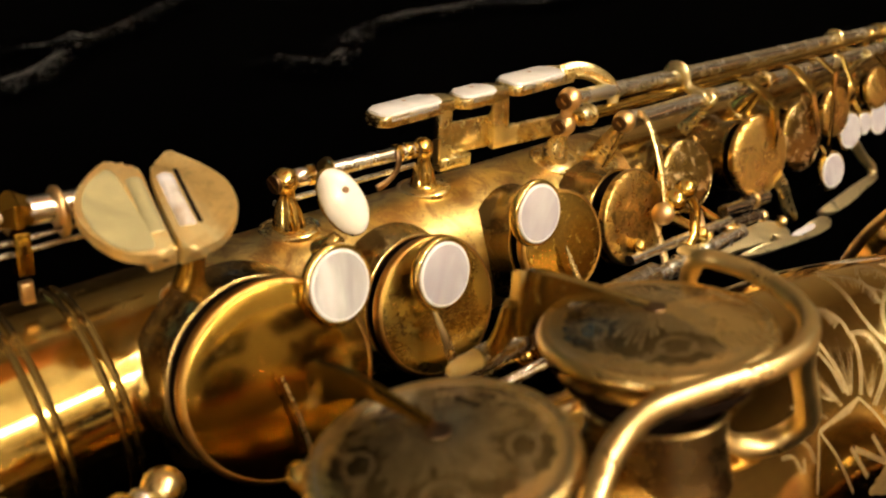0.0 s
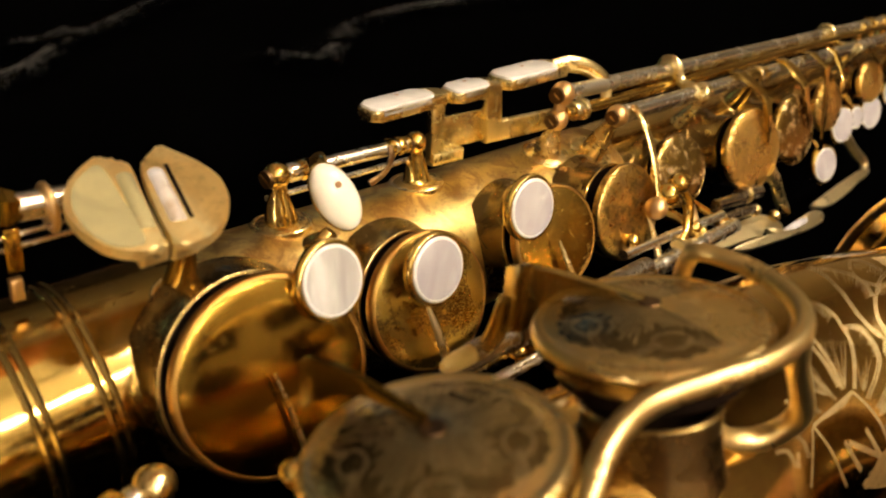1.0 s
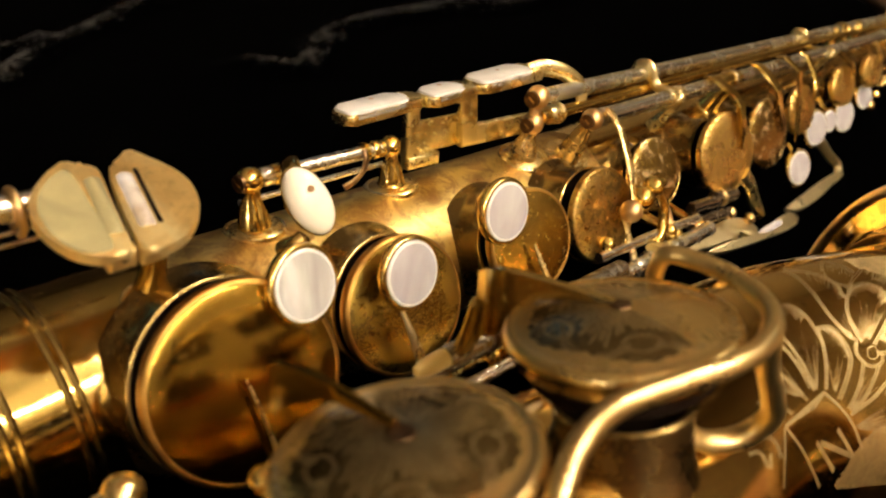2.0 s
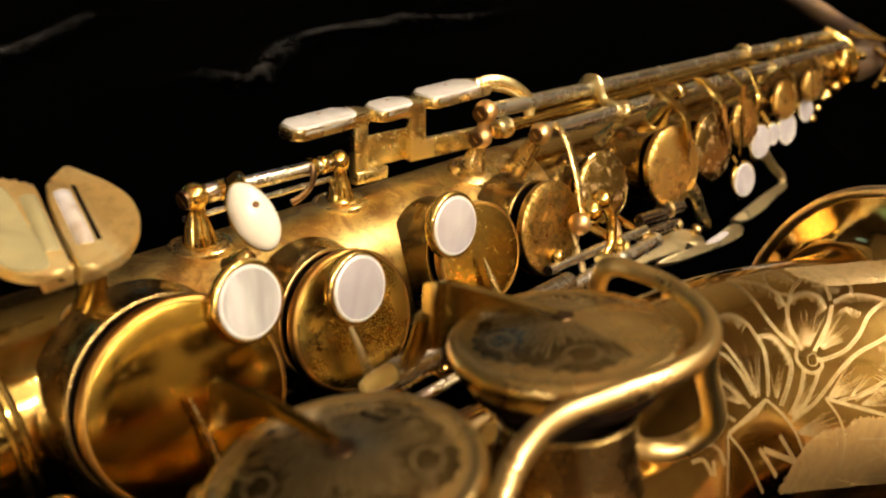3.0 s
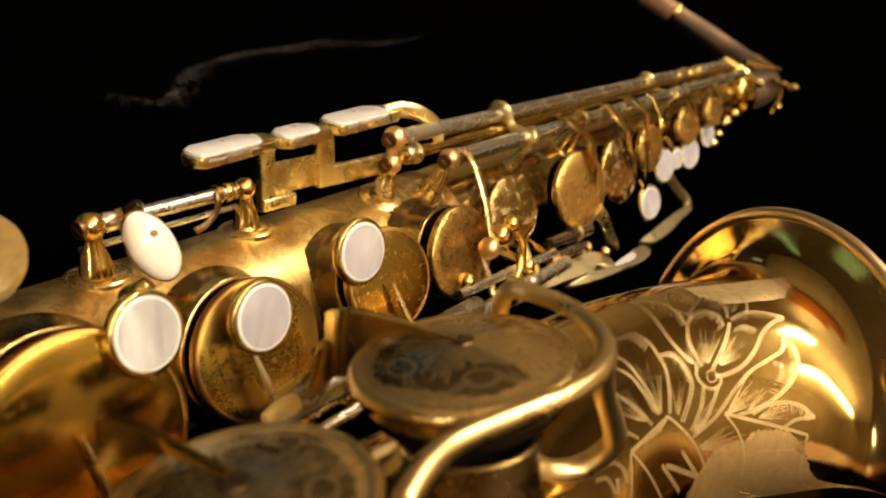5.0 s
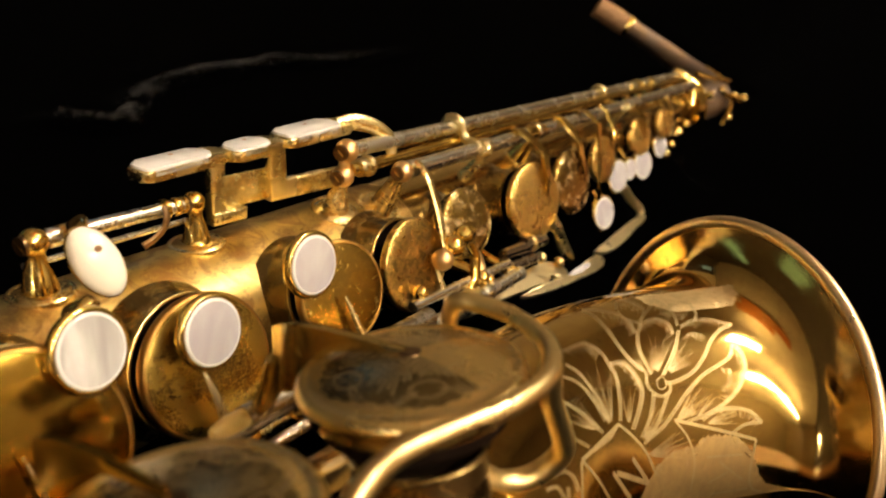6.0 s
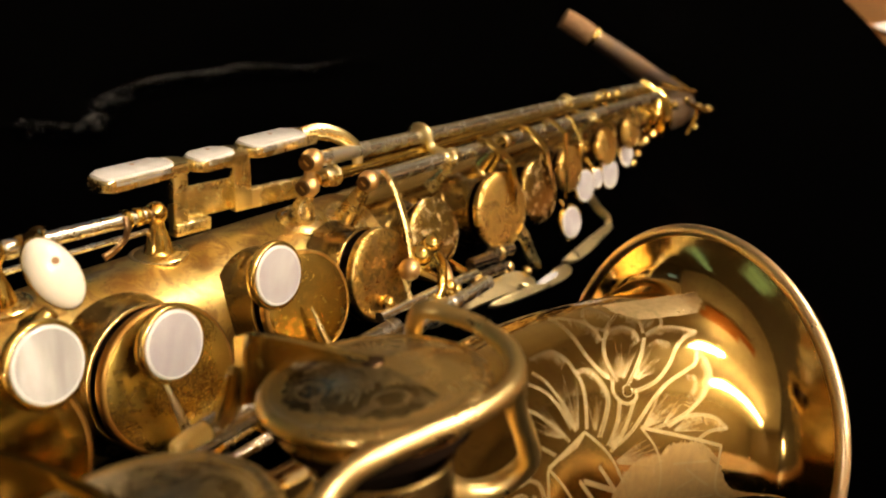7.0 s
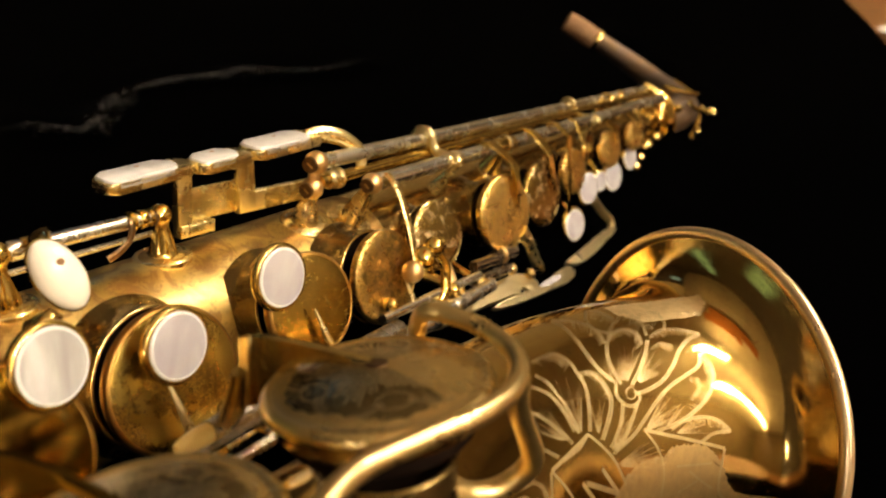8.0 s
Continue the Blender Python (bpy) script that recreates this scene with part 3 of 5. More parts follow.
# the tube is not cut: a dark disc paints the hole's shade
def hollow_shade(s, ang, top, r, parent=body):
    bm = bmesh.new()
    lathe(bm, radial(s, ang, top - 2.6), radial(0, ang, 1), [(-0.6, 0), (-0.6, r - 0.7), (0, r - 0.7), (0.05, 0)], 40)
    part("hole_shade", bm, M["hollow_shade"], parent, "dark disc standing for the shade inside a tone hole")


def key_cup(name, s, ang, rho, R, tilt, mat, label="", hole=True, dome=0.5, edge=0.5, worn=False):
    """A pad cup on the body: cup, pad and the tone hole under it. Its origin stays the saxophone's."""
    a, t = radians(ang), radians(tilt)
    n = Vector((math.sin(t), math.sin(a) * math.cos(t), math.cos(a) * math.cos(t)))
    c = radial(s, ang, rho)
    bm = bmesh.new()
    e = edge
    side = [(-2.9, 0), (-2.9, R - 0.6), (-2.6, R - 0.15), (-2.2, R), (-1.7 * e, R), (-1.15 * e, R - 0.14 * e), (-0.65 * e, R - 0.5 * e), (-0.28 * e, R - 1.05 * e),
            (-0.08 * e, R - 1.6 * e), (-0.02, R - 2.1 * e), (-0.08, R - 2.3 * e)]
    face = [(0.02, R - 2.7 * e), (dome * 0.35, R * 0.72), (dome * 0.68, R * 0.5), (dome * 0.93, R * 0.25), (dome, R * 0.1), (dome, 0)]
    lathe(bm, c, n, (side[-1:] if worn else side) + face, 72)
    key = part(name, bm, mat, sax, label)
    if worn:
        bm = bmesh.new()
        lathe(bm, c, n, side, 72)
        part("cup_edge", bm, M["cup_edge"], key, "worn orange brass edge of the cup")
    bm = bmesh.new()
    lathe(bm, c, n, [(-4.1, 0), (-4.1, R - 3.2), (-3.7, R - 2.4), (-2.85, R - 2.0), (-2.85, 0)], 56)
    part("pad", bm, M["pad"], key, "leather pad, near black for the shade under the cup")
    if hole:
        top = min(rho - 6.4, body_r(s) + 9)
        r = R - (0.4 if s < 110 else 2.2)
        top -= 0.9 * (s < 0)
        tone_hole(s, ang, top, r, rim="brass_olive" if s > 0 else "cup_wall")
        hollow_shade(s, ang, top, r)
    return key, c, n


def pearl_touch(key, c, n, r, depth=5.0, mat="pearl"):
    """A pearl button in a brass holder."""
    bm = bmesh.new()
    lathe(bm, c, n, [(-depth, 0), (-depth, r * 0.55), (-depth + 0.8, r * 0.75), (-3.0, r + 0.2), (-2.2, r + 1.0), (-0.9, r + 1.25), (-0.3, r + 1.05), (0, r + 0.7),
                     (0.05, r + 0.25), (-0.6, r + 0.1), (-0.6, 0)], 56)
    h = part("pearl_holder", bm, M["brass"], key)
    bm = bmesh.new()
    lathe(bm, c, n, [(-0.55, 0), (-0.55, r + 0.1), (0.05, r + 0.05), (0.3, r - 0.2), (0.4, r - 0.6), (0.42, r - 0.9), (0.5, r * 0.6), (0.55, 0)], 56)
    part("pearl", bm, M[mat], key, "mother-of-pearl button")
    bm = bmesh.new()
    lathe(bm, c, n, [(0.15, r + 0.04), (0.34, r - 0.16), (0.47, r - 0.42), (0.42, r - 0.62), (0.3, r - 0.7)], 56)
    part("pearl_edge", bm, M["pearl_edge"], key)
    return h


def arm(parent, pts, radius, mat="brass", flat=0.55, name="arm", n=12, hint=(0, 0, 1), soft=6, label=""):
    bm = bmesh.new()
    tube(bm, smooth_line(pts, soft) if soft > 1 else pts, radius, n, flat, hint)
    return part(name, bm, M[mat], parent, label)


def hinge_tube(a, b, r, mat="steel", name="hinge_tube", collars=(), label=""):
    bm = bmesh.new()
    A, Bq = Vector(a), Vector(b)
    tube(bm, [A, A.lerp(Bq, 0.5), Bq], r, 20)
    rod = part(name, bm, M[mat], sax, label)
    ax = (Bq - A).normalized()
    for f, w, rr, m in collars:
        bm = bmesh.new()
        lathe(bm, A + ax * f, ax, [(-w, r * 0.9), (-w, rr - 0.2), (-w * 0.7, rr), (w * 0.7, rr), (w, rr - 0.2), (w, r * 0.9)], 24)
        part("collar", bm, M[m], rod)
    return rod


def slotted(bm, c, axis, r, h):
    """A screw head: a low disc with two raised halves that leave a slot between them."""
    c, ax = Vector(c), Vector(axis).normalized()
    a, b = frame_of(ax, (0, 0.8, 0.6))
    lathe(bm, c, ax, [(h * 0.6, r), (h, r), (h + 0.02, 0)], 20)
    for side in (-1, 1):
        w = 0.17 * r
        half = [(w, -r * 0.97)] + [(max(w, r * math.cos(q)), r * math.sin(q)) for q in (radians(-80 + 16 * k) for k in range(11))] + [(w, r * 0.97)]
        slab(bm, c + ax * (h + 0.4), a * side, b * side, half, 0.42, 0.0)


def post(c, r, axis_hint=None, mat="brass", flange=7.8, screw=True, base=None):
    """A ball-topped post on a round foot, set square on the body."""
    c = Vector(c)
    n = Vector((0, c.y, c.z)).normalized()
    foot = Vector(base) if base else Vector((c.x, 0, 0)) + n * (body_r(c.x) - 0.6)
    up = (c - foot).normalized()
    L = (c - foot).length
    bm = bmesh.new()
    lathe(bm, foot, up, [(0, 4.6), (0.7, 4.4), (1.1, r * 1.28), (L * 0.22, r * 1.16), (L * 0.5, r * 0.92), (L - r * 1.3, r * 0.68), (L - r * 0.75, r * 0.66)], 28)
    p = part("post", bm, M["brass_satin" if mat == "copper" else mat], sax)
    bm = bmesh.new()
    ball(bm, c, r)
    part("ball", bm, M[mat], p)
    bm = bmesh.new()
    lathe(bm, foot, n, [(-1.9, flange), (0.6, flange), (0.95, flange - 0.3), (1.0, flange - 1.0), (0.75, flange - 1.3), (1.1, flange - 1.7), (1.3, 3.4)], 48)
    part("post_foot", bm, M["brass_satin"], p)
    if screw:
        bm = bmesh.new()
        slotted(bm, c, (-1, 0, 0.1), r * 0.66, r * 0.93)
        part("screw", bm, M["screw"], p, "dark slotted screw end")
    return p


# ---- right-hand stack ----
cupD, cD, nD = key_cup("stack_key", -28.8, 19.1, 40.7, 21.3, -5.4, M["brass_deep"], "large smooth gold key cup", dome=1.2, edge=0.65, worn=True)
cupE, cE, nE = key_cup("stack_key", 17.6, 17.0, 36.3, 17.4, -4.4, M["brass_cup"], "gold key cup speckled with brown tarnish", worn=True)
cupF, cF, nF = key_cup("stack_key", 63.9, 20.0, 37.7, 14.7, -8.0, M["cup_brown"], "brown gold key cup with a few pale specks", worn=True)
cupG, cG, nG = key_cup("stack_key", 99.2, 15.0, 36.5, 14.8, -2.0, M["cup_tarnished"], "tarnished gold key cup standing open")
cupH, cH, nH = key_cup("stack_key", 139.0, 19.8, 30.6, 12.6, -8.8, M["brass_spots"], "tarnished brown key cup with pale worn spots")
cupL, cL, nL = key_cup("stack_key", 179.0, 15.9, 35.9, 14.9, -10.7, M["cup_gold"], "smooth light gold key cup")
cupM, cM, nM = key_cup("stack_key", 212.8, 15.7, 36.0, 13.6, -6.0, M["brass_spots"], "gold key cup with a dark tarnished half")
cupN, cN, nN = key_cup("stack_key", 266.0, 14.0, 27.0, 11.0, -6.0, M["cup_gold"], "small gold key cup")
cupP, cP, nP = key_cup("stack_key", 322.0, 16.0, 24.0, 10.0, -10.0, M["cup_gold"], "small gold key cup")
cupQ, cQ, nQ = key_cup("stack_key", 366.0, 16.0, 22.0, 8.5, -10.0, M["cup_gold"], "small gold key cup")

pearl_touch(cupD, (-12.7, 28.7, 36.5), (0.05, 0.28, 0.96), 7.55, 7.0, "streaked_pearl")
pearl_touch(cupE, (14.0, 23.0, 40.0), (0.0, 0.22, 0.97), 7.55, 4.5)
pearl_touch(cupF, (48.0, 27.4, 38.5), (-0.04, 0.2, 0.98), 7.5, 7.0)
# stiffening fins from the cups to the hinge
arm(cupD, [(-30.9, 17.0, 41.2), (-29.5, 9, 44.0), (-28.0, -2, 46.5)], [0.3, 0.5, 0.7], "brass_pale", 0.6, "fin", soft=4)
arm(cupE, [(11.5, 15.5, 38.5), (12.5, 8, 42.0), (14.0, -2, 45.5)], [0.4, 1.0, 1.8], "brass_pale", 0.6, "fin", soft=4)
arm(cupF, [(61.5, 13.5, 38.0), (62.5, 8, 40.5), (64.5, -2, 45)], [0.4, 0.9, 1.6], "brass_pale", 0.6, "fin", soft=4)
arm(cupG, [(104, 10, 38), (105, 2, 41.5), (105, -6, 45)], [0.6, 1.1, 1.7], "brass_pale", 0.6, "fin", soft=4)
hinge_tube((-22, -1.7, 47), (150, -7.0, 46), 2.5, collars=[(39, 1.5, 3.2, "brass"), (97, 1.2, 3.2, "brass"), (127, 3, 3.0, "steel"), (133, 0.7, 3.4, "steel"), (147, 2.5, 3.1, "steel")])
hinge_tube((88, 1.5, 42), (146, -3.0, 42.5), 1.6, "steel")

# ---- the rod between two posts with the oval ivory touch ----
post((0.1, 36.0, -2.1), 3.4)
post((44.8, 34.1, -1.7), 3.1)
trill = hinge_tube((2.5, 36.0, -2.0), (43.5, 34.2, -1.8), 1.9, "steel", "hinge_tube",
                   [(2.2, 1.6, 2.4, "steel"), (6.0, 2.2, 2.6, "brass"), (33.0, 0.8, 2.7, "brass"), (36.5, 1.0, 2.5, "brass"), (39.0, 0.6, 2.3, "brass")])
hinge_tube((-2, 30.0, -4), (46, 28.5, -4), 0.8, "steel", "spring_rod")
arm(trill, [(34.8, 36.0, -0.4), (34.2, 33.4, 0.6), (33.0, 30.6, 0.6), (30.4, 28.4, 0.2), (27.4, 27.0, -0.4)], [1.2, 1.0, 0.9, 1.0, 1.2], "screw", 0.6, "hook", label="reddish brown hook under the rod")
oval_key = arm(sax, [(9, 37.5, -1.0), (8, 40.0, 3.0), (4, 42.5, 9), (0, 41.5, 17), (-0.3, 39.2, 20.5)], [2.4, 2.6, 2.4, 2.2, 1.8], flat=0.55, name="trill_key",
               label="brass key arm with an ivory oval touch")
n_oval = Vector((-0.32, 0.38, 0.87)).normalized()
long_axis = Vector((5.5, -15.0, 3.0))
bm = bmesh.new()
lathe(bm, (-0.4, 39.0, 22.0), n_oval, [(-2.9, 0), (-2.9, 3.6), (-2.0, 4.7), (-1.0, 5.1), (-0.5, 4.85), (-0.5, 0)], 48, long_axis, 1.66)
part("touch_rim", bm, M["brass"], oval_key)
bm = bmesh.new()
lathe(bm, (-0.4, 39.0, 22.0), n_oval, [(-0.8, 0), (-0.8, 4.75), (0.0, 4.8), (0.7, 4.5), (1.4, 3.8), (2.0, 2.6), (2.3, 1.3), (2.4, 0)], 48, long_axis, 1.68)
oval = part("oval_touch", bm, M["ivory"], oval_key, "cream ivory oval touch with a brown dot for its small hole")
# no hole is cut: a brown disc paints its dark
bm = bmesh.new()
lathe(bm, Vector((0.0, 41.6, 21.4)) + n_oval * 2.25, n_oval, [(-0.3, 0), (-0.3, 0.75), (0.08, 0.75), (0.10, 0)], 16)
part("touch_dot", bm, M["cork"], oval)
arm(oval_key, [(-2, 31, 22), (-3.5, 29, 21), (-4, 26.5, 18)], [1.8, 2.6, 3.2], flat=0.9, name="bumper")

# ---- heart-shaped little-finger keys with pearl rollers ----
PX, PY = (0, -0.2652, 0.9642), (1, 0, 0)


def closed(pts, n=5):
    p = [Vector((*q, 0)) for q in pts]
    m = len(p)
    out = []
    for i in range(m):
        a, b, c, e = p[i - 1], p[i], p[(i + 1) % m], p[(i + 2) % m]
        for k in range(n):
            t = k / n
            out.append((0.5 * ((2 * b) + (c - a) * t + (2 * a - 5 * b + 4 * c - e) * t * t + (3 * b - a - 3 * c + e) * t ** 3)).xy)
    return out


def cornered(runs):
    """A closed outline of smooth runs that meet in corners."""
    out = []
    for run, nxt in zip(runs, runs[1:] + runs[:1]):
        out += [q.xy for q in smooth_line([(*p, 0) for p in run + nxt[:1]], 4)[:-1]]
    return out


def pinky_key(runs, roller_a, roller_b, mat, inlay=None):
    """A thick plate with a cornered outline (points v, s), a roller at its inner edge and a raised block that holds the roller's pin."""
    outline = [(q.x * 1.037, q.y) for q in cornered(runs)]
    bm = bmesh.new()
    slab(bm, (0, 54.9, 0), PX, PY, outline, 2.2, 0.85)
    key = part("pinky_key", bm, M["brass_pinky"], sax, "pale worn brass heart-shaped key plate with a roller")
    a = Vector((roller_a[1], 53.35 - 0.275 * roller_a[0], roller_a[0]))
    b = Vector((roller_b[1], 53.35 - 0.275 * roller_b[0], roller_b[0]))
    bm = bmesh.new()
    tube(bm, [a, a.lerp(b, 0.03), a.lerp(b, 0.97), b], [1.9, 2.2, 2.2, 1.9], 22)
    part("roller", bm, M[mat], key, "pearl roller set in the plate")
    if inlay:
        bm = bmesh.new()
        slab(bm, (0, 55.1, 0), PX, PY, [(q.x * 1.037, q.y) for q in closed(inlay, 5)], 0.8, 0.2)
        part("inlay", bm, M["old_pearl"], key, "yellowed greenish pearl inlay")
    q = b + (b - a).normalized() * 1.6
    bm = bmesh.new()
    bar(bm, q + Vector((-2.6, -2.3, 0.0)), q + Vector((2.6, -2.3, 0.0)), 3.4, 4.2, (0, 0.96, 0.26), 1.0)
    part("roller_block", bm, M["brass_pinky"], key)
    bm = bmesh.new()
    ball(bm, q + Vector((0, -1.7, 1.75)), 0.95, 12)
    part("pin", bm, M["screw"], key)
    return key


pinky_key([[(3.6, -43.3), (6.0, -41.6)], [(7.3, -39.3), (10.4, -39.5), (15.6, -40.8), (22.2, -42.4), (28.3, -43.6)],
           [(31.2, -44.6), (31.9, -47.0), (30.6, -50.6), (27.2, -53.6), (22.3, -55.1), (17.2, -55.2), (13.3, -54.0), (9.7, -51.6), (6.5, -48.1), (4.7, -45.4)]],
          (10.4, -41.6), (26.3, -45.2), "old_pearl",
          [(28.8, -46.8), (30.2, -48.9), (28.8, -52.0), (25.3, -53.8), (20.8, -54.3), (15.5, -53.5), (11.1, -51.1), (7.9, -47.5), (7.3, -44.2), (18.0, -45.2)])
pinky_key([[(4.5, -31.2), (7.2, -34.8), (8.4, -36.7)], [(10.7, -38.1), (15.8, -39.6), (22.4, -41.3), (28.0, -42.4)],
           [(31.8, -43.0), (33.2, -41.2), (33.3, -38.6), (32.4, -35.3), (30.1, -32.0), (26.8, -28.9), (22.8, -27.0), (17.9, -26.1), (12.7, -27.2), (8.0, -29.4)]],
          (11.4, -35.9), (26.9, -39.5), "roller")
# a raised dark strip paints the shade of the slot
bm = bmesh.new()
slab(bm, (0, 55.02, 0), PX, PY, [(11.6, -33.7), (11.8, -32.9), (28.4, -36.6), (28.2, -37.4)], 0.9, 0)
part("roller_slot_shade", bm, M["hollow_shade"], sax, "dark strip standing for the shaded slot beside a roller")
post((-34.5, 42.0, 20.5), 3.0, mat="brass", flange=5.5, screw=False)
arm(sax, [(-33, 24.5, 8), (-24, 25.0, 10), (-22.5, 24.0, 12.0)], [1.0, 1.6, 0.8], flat=0.5, name="spring_cradle")

# rods and guides at the bow end
left = hinge_tube((-110, 50.5, -2), (-42, 44.0, -1), 2.9, "steel", "hinge_tube", [(57.5, 0.6, 4.0, "copper")])
bm = bmesh.new()
lathe(bm, (-60.9, 45.8, -1.3), (68, -6.5, 1), [(-3.2, 2.7), (-1.2, 4.0), (-0.5, 4.6), (0.2, 4.6), (1.4, 3.9), (3.2, 3.1), (3.3, 2.7)], 6)
part("hexagon_collar", bm, M["brass_deep"], left, "dark gold six-sided collar")
hinge_tube((-110, 41.2, -1), (-45, 40.0, -1), 0.62, "dark_steel", "spring_rod")
hinge_tube((-110, 38.8, -1), (-36, 37.4, -1), 0.62, "dark_steel", "spring_rod")
bm = bmesh.new()
ring = [(-52.4, 44.0 + 4.6 * math.sin(k * math.pi / 12), -1 + 3.6 * math.cos(k * math.pi / 12)) for k in range(25)]
tube(bm, ring, 0.85, 10, caps=False)
part("rod_guide", bm, M["copper"], sax)
bm = bmesh.new()
bar(bm, (-60.9, 43.4, 2), (-61.9, 35.0, 3), 3.1, 3.0, (1, 0, 0), 0.4)
part("stop_block", bm, M["brass_deep"], sax, "square reddish brass stop block")
bm = bmesh.new()
bar(bm, (-61.9, 33.0, 2), (-62.2, 28.4, 2), 2.2, 2.4, (1, 0, 0), 0.4)
part("stop_block", bm, M["copper"], sax)
for c, r, m in (((-60.6, 13.6, 50), 3.7, "brass_satin"), ((-64.6, 13.2, 50.5), 2.6, "steel"), ((-68.0, 14.6, 50.5), 2.4, "brass")):
    bm = bmesh.new()
    ball(bm, c, r, 20)
    part("guard_knob", bm, M[m], sax)
hinge_tube((-78, 4, 46), (-58, 4, 47), 2.2, "brass_deep", "guard_foot")

# ---- side keys: three pearl-topped touches in a row ----
def side_touch(s0, s1, v0, v1, u, thick=3.1):
    L, w = s1 - s0, v1 - v0
    bm = bmesh.new()
    slab(bm, ((s0 + s1) / 2, u, (v0 + v1) / 2), (0, 0, 1), (1, 0, 0), rounded(w, L, 2.4), thick, 0.8)
    key = part("side_key", bm, M["side_brass"], sax, "pale brass side key with a white pearl inlay")
    bm = bmesh.new()
    slab(bm, ((s0 + s1) / 2 - 2.4, u + 0.75, (v0 + v1) / 2 + 0.1), (0, 0, 1), (1, 0, 0), rounded(w - 0.2, L - 6.0, 2.6), 2.3, 0.85)
    inlay = part("pearl_inlay", bm, M["pearl_edge"], key, "white pearl inlay")
    bm = bmesh.new()
    lathe(bm, ((s0 + s1) / 2 - 1, u + 0.75, (v0 + v1) / 2 - 2.2), (0, 1, 0), [(-0.2, 0), (-0.2, 0.6), (0.06, 0.6), (0.08, 0)], 12)
    part("touch_dot", bm, M["cork"], inlay)
    return key


t1 = side_touch(28.6, 56.4, -8.0, 0.6, 46.4)
t2 = side_touch(56.0, 75.6, -5.4, 3.2, 46.6)
t3 = side_touch(75.6, 104.6, -5.6, 4.4, 47.0)
bm = bmesh.new()
bar(bm, (53.6, 44.5, -3), (53.6, 25.6, -3), 3.0, 5.0, (1, 0, 0), 0.5)
part("arm", bm, M["side_brass"], t1)
bm = bmesh.new()
bar(bm, (51.2, 27.2, -2.6), (63.5, 26.4, -2.6), 3.6, 3.6, (0, 1, 0), 0.5)
part("arm_foot", bm, M["side_brass"], t1)
bm = bmesh.new()
bar(bm, (52, 33.4, -4.6), (76, 31.8, -4.6), 1.6, 9.6, (0, 1, 0), 0.4)
part("arm", bm, M["side_brass"], t1)
bm = bmesh.new()
bar(bm, (75.8, 44.5, -2.6), (77.0, 27.3, -2.6), 2.8, 6.8, (1, 0, 0), 0.5)
part("arm", bm, M["side_brass"], t2)
bm = bmesh.new()
bar(bm, (69.5, 43.0, -1.0), (77.0, 42.6, -1.0), 2.6, 2.6, (0, 1, 0), 0.5)
part("arm", bm, M["side_brass"], t2)
bm = bmesh.new()
bar(bm, (74.0, 30.0, -2.6), (112.0, 27.2, -2.6), 2.4, 6.4, (0, 1, 0), 0.5)
part("arm", bm, M["side_brass"], t2)
arm(t3, [(100, 45.8, 0.5), (106, 46.6, 2.5), (112.5, 44.6, 5.5), (118, 39.8, 8), (118.2, 35.2, 9)], [3.0, 2.8, 2.6, 2.4, 1.8], "side_brass", 0.6, hint=(0, 0, 1))

# ---- long rods along the body ----
double_post = post((94.8, 32.5, 8.0), 3.5, mat="copper")
bm = bmesh.new()
ball(bm, (95.7, 40.6, 8.5), 3.7)
part("ball", bm, M["copper"], double_post)
bm = bmesh.new()
lathe(bm, (95.0, 34, 8.1), (0.05, 1, 0.06), [(0, 2.0), (4, 1.8)], 16)
part("stem", bm, M["copper"], double_post)
bm = bmesh.new()
slotted(bm, (95.7, 40.6, 8.5), (-1, 0, 0.1), 2.5, 3.4)
part("screw", bm, M["screw"], double_post)
post((111.5, 32.9, 18.5), 3.5, mat="copper")

upper = hinge_tube((97, 40.5, 8.4), (436, 21.2, 0.3), 2.45, "steel", "long_rod", [(62, 2.0, 3.2, "brass_pale"), (205, 1.6, 3.2, "brass_pale"), (262, 2.4, 3.3, "brass"), (285, 2.0, 3.0, "brass")])
lower = hinge_tube((113, 32.8, 18.4), (424, 19.4, 15.4), 2.75, "steel", "long_rod",
                   [(3.5, 1.5, 3.0, "steel"), (44.0, 1.0, 3.4, "brass_pale"), (51, 2.4, 3.3, "brass_pale"), (86.5, 4.0, 3.4, "brass"), (92, 1.4, 4.0, "brass_pale"), (96, 2.5, 3.1, "brass")])
hinge_tube((98, 34.0, 8.6), (300, 27.5, 9.0), 1.9, "brass", "long_rod", [(5.0, 2.0, 3.0, "brass_pale"), (8.0, 0.8, 3.5, "brass_pale")])
hinge_tube((120, 36.5, 5.5), (430, 20.0, 6.0), 1.5, "brass", "long_rod")


def rod_bracket(s, top, bottom, r=2.6, mat="side_brass"):
    """A strap that loops over two rods and stands on the body."""
    t, b = Vector(top), Vector(bottom)
    pts = [(s, t.y - 1, t.z - 3.4), (s + 0.5, t.y + 2.6, t.z - 1.6), (s + 1, t.y + 2.4, t.z + 2.4), (s + 2, t.y - 4, t.z + 5.5), (s + 2, b.y + 1, b.z + 3.4),
           (s + 1, b.y - 5, b.z + 0.6), (s, b.y - 12, b.z - 4.5)]
    return arm(sax, pts, [r * 0.72] * 6 + [r], mat, 0.7, "rod_bracket", hint=(1, 0, 0))


rod_bracket(157, (0, 37.4, 6.9), (0, 31.0, 18.0))
rod_bracket(300, (0, 29.2, 3.5), (0, 24.8, 16.6), 2.2)
post((207, 29.0, 17.6), 3.4, mat="brass", flange=5, screw=False)
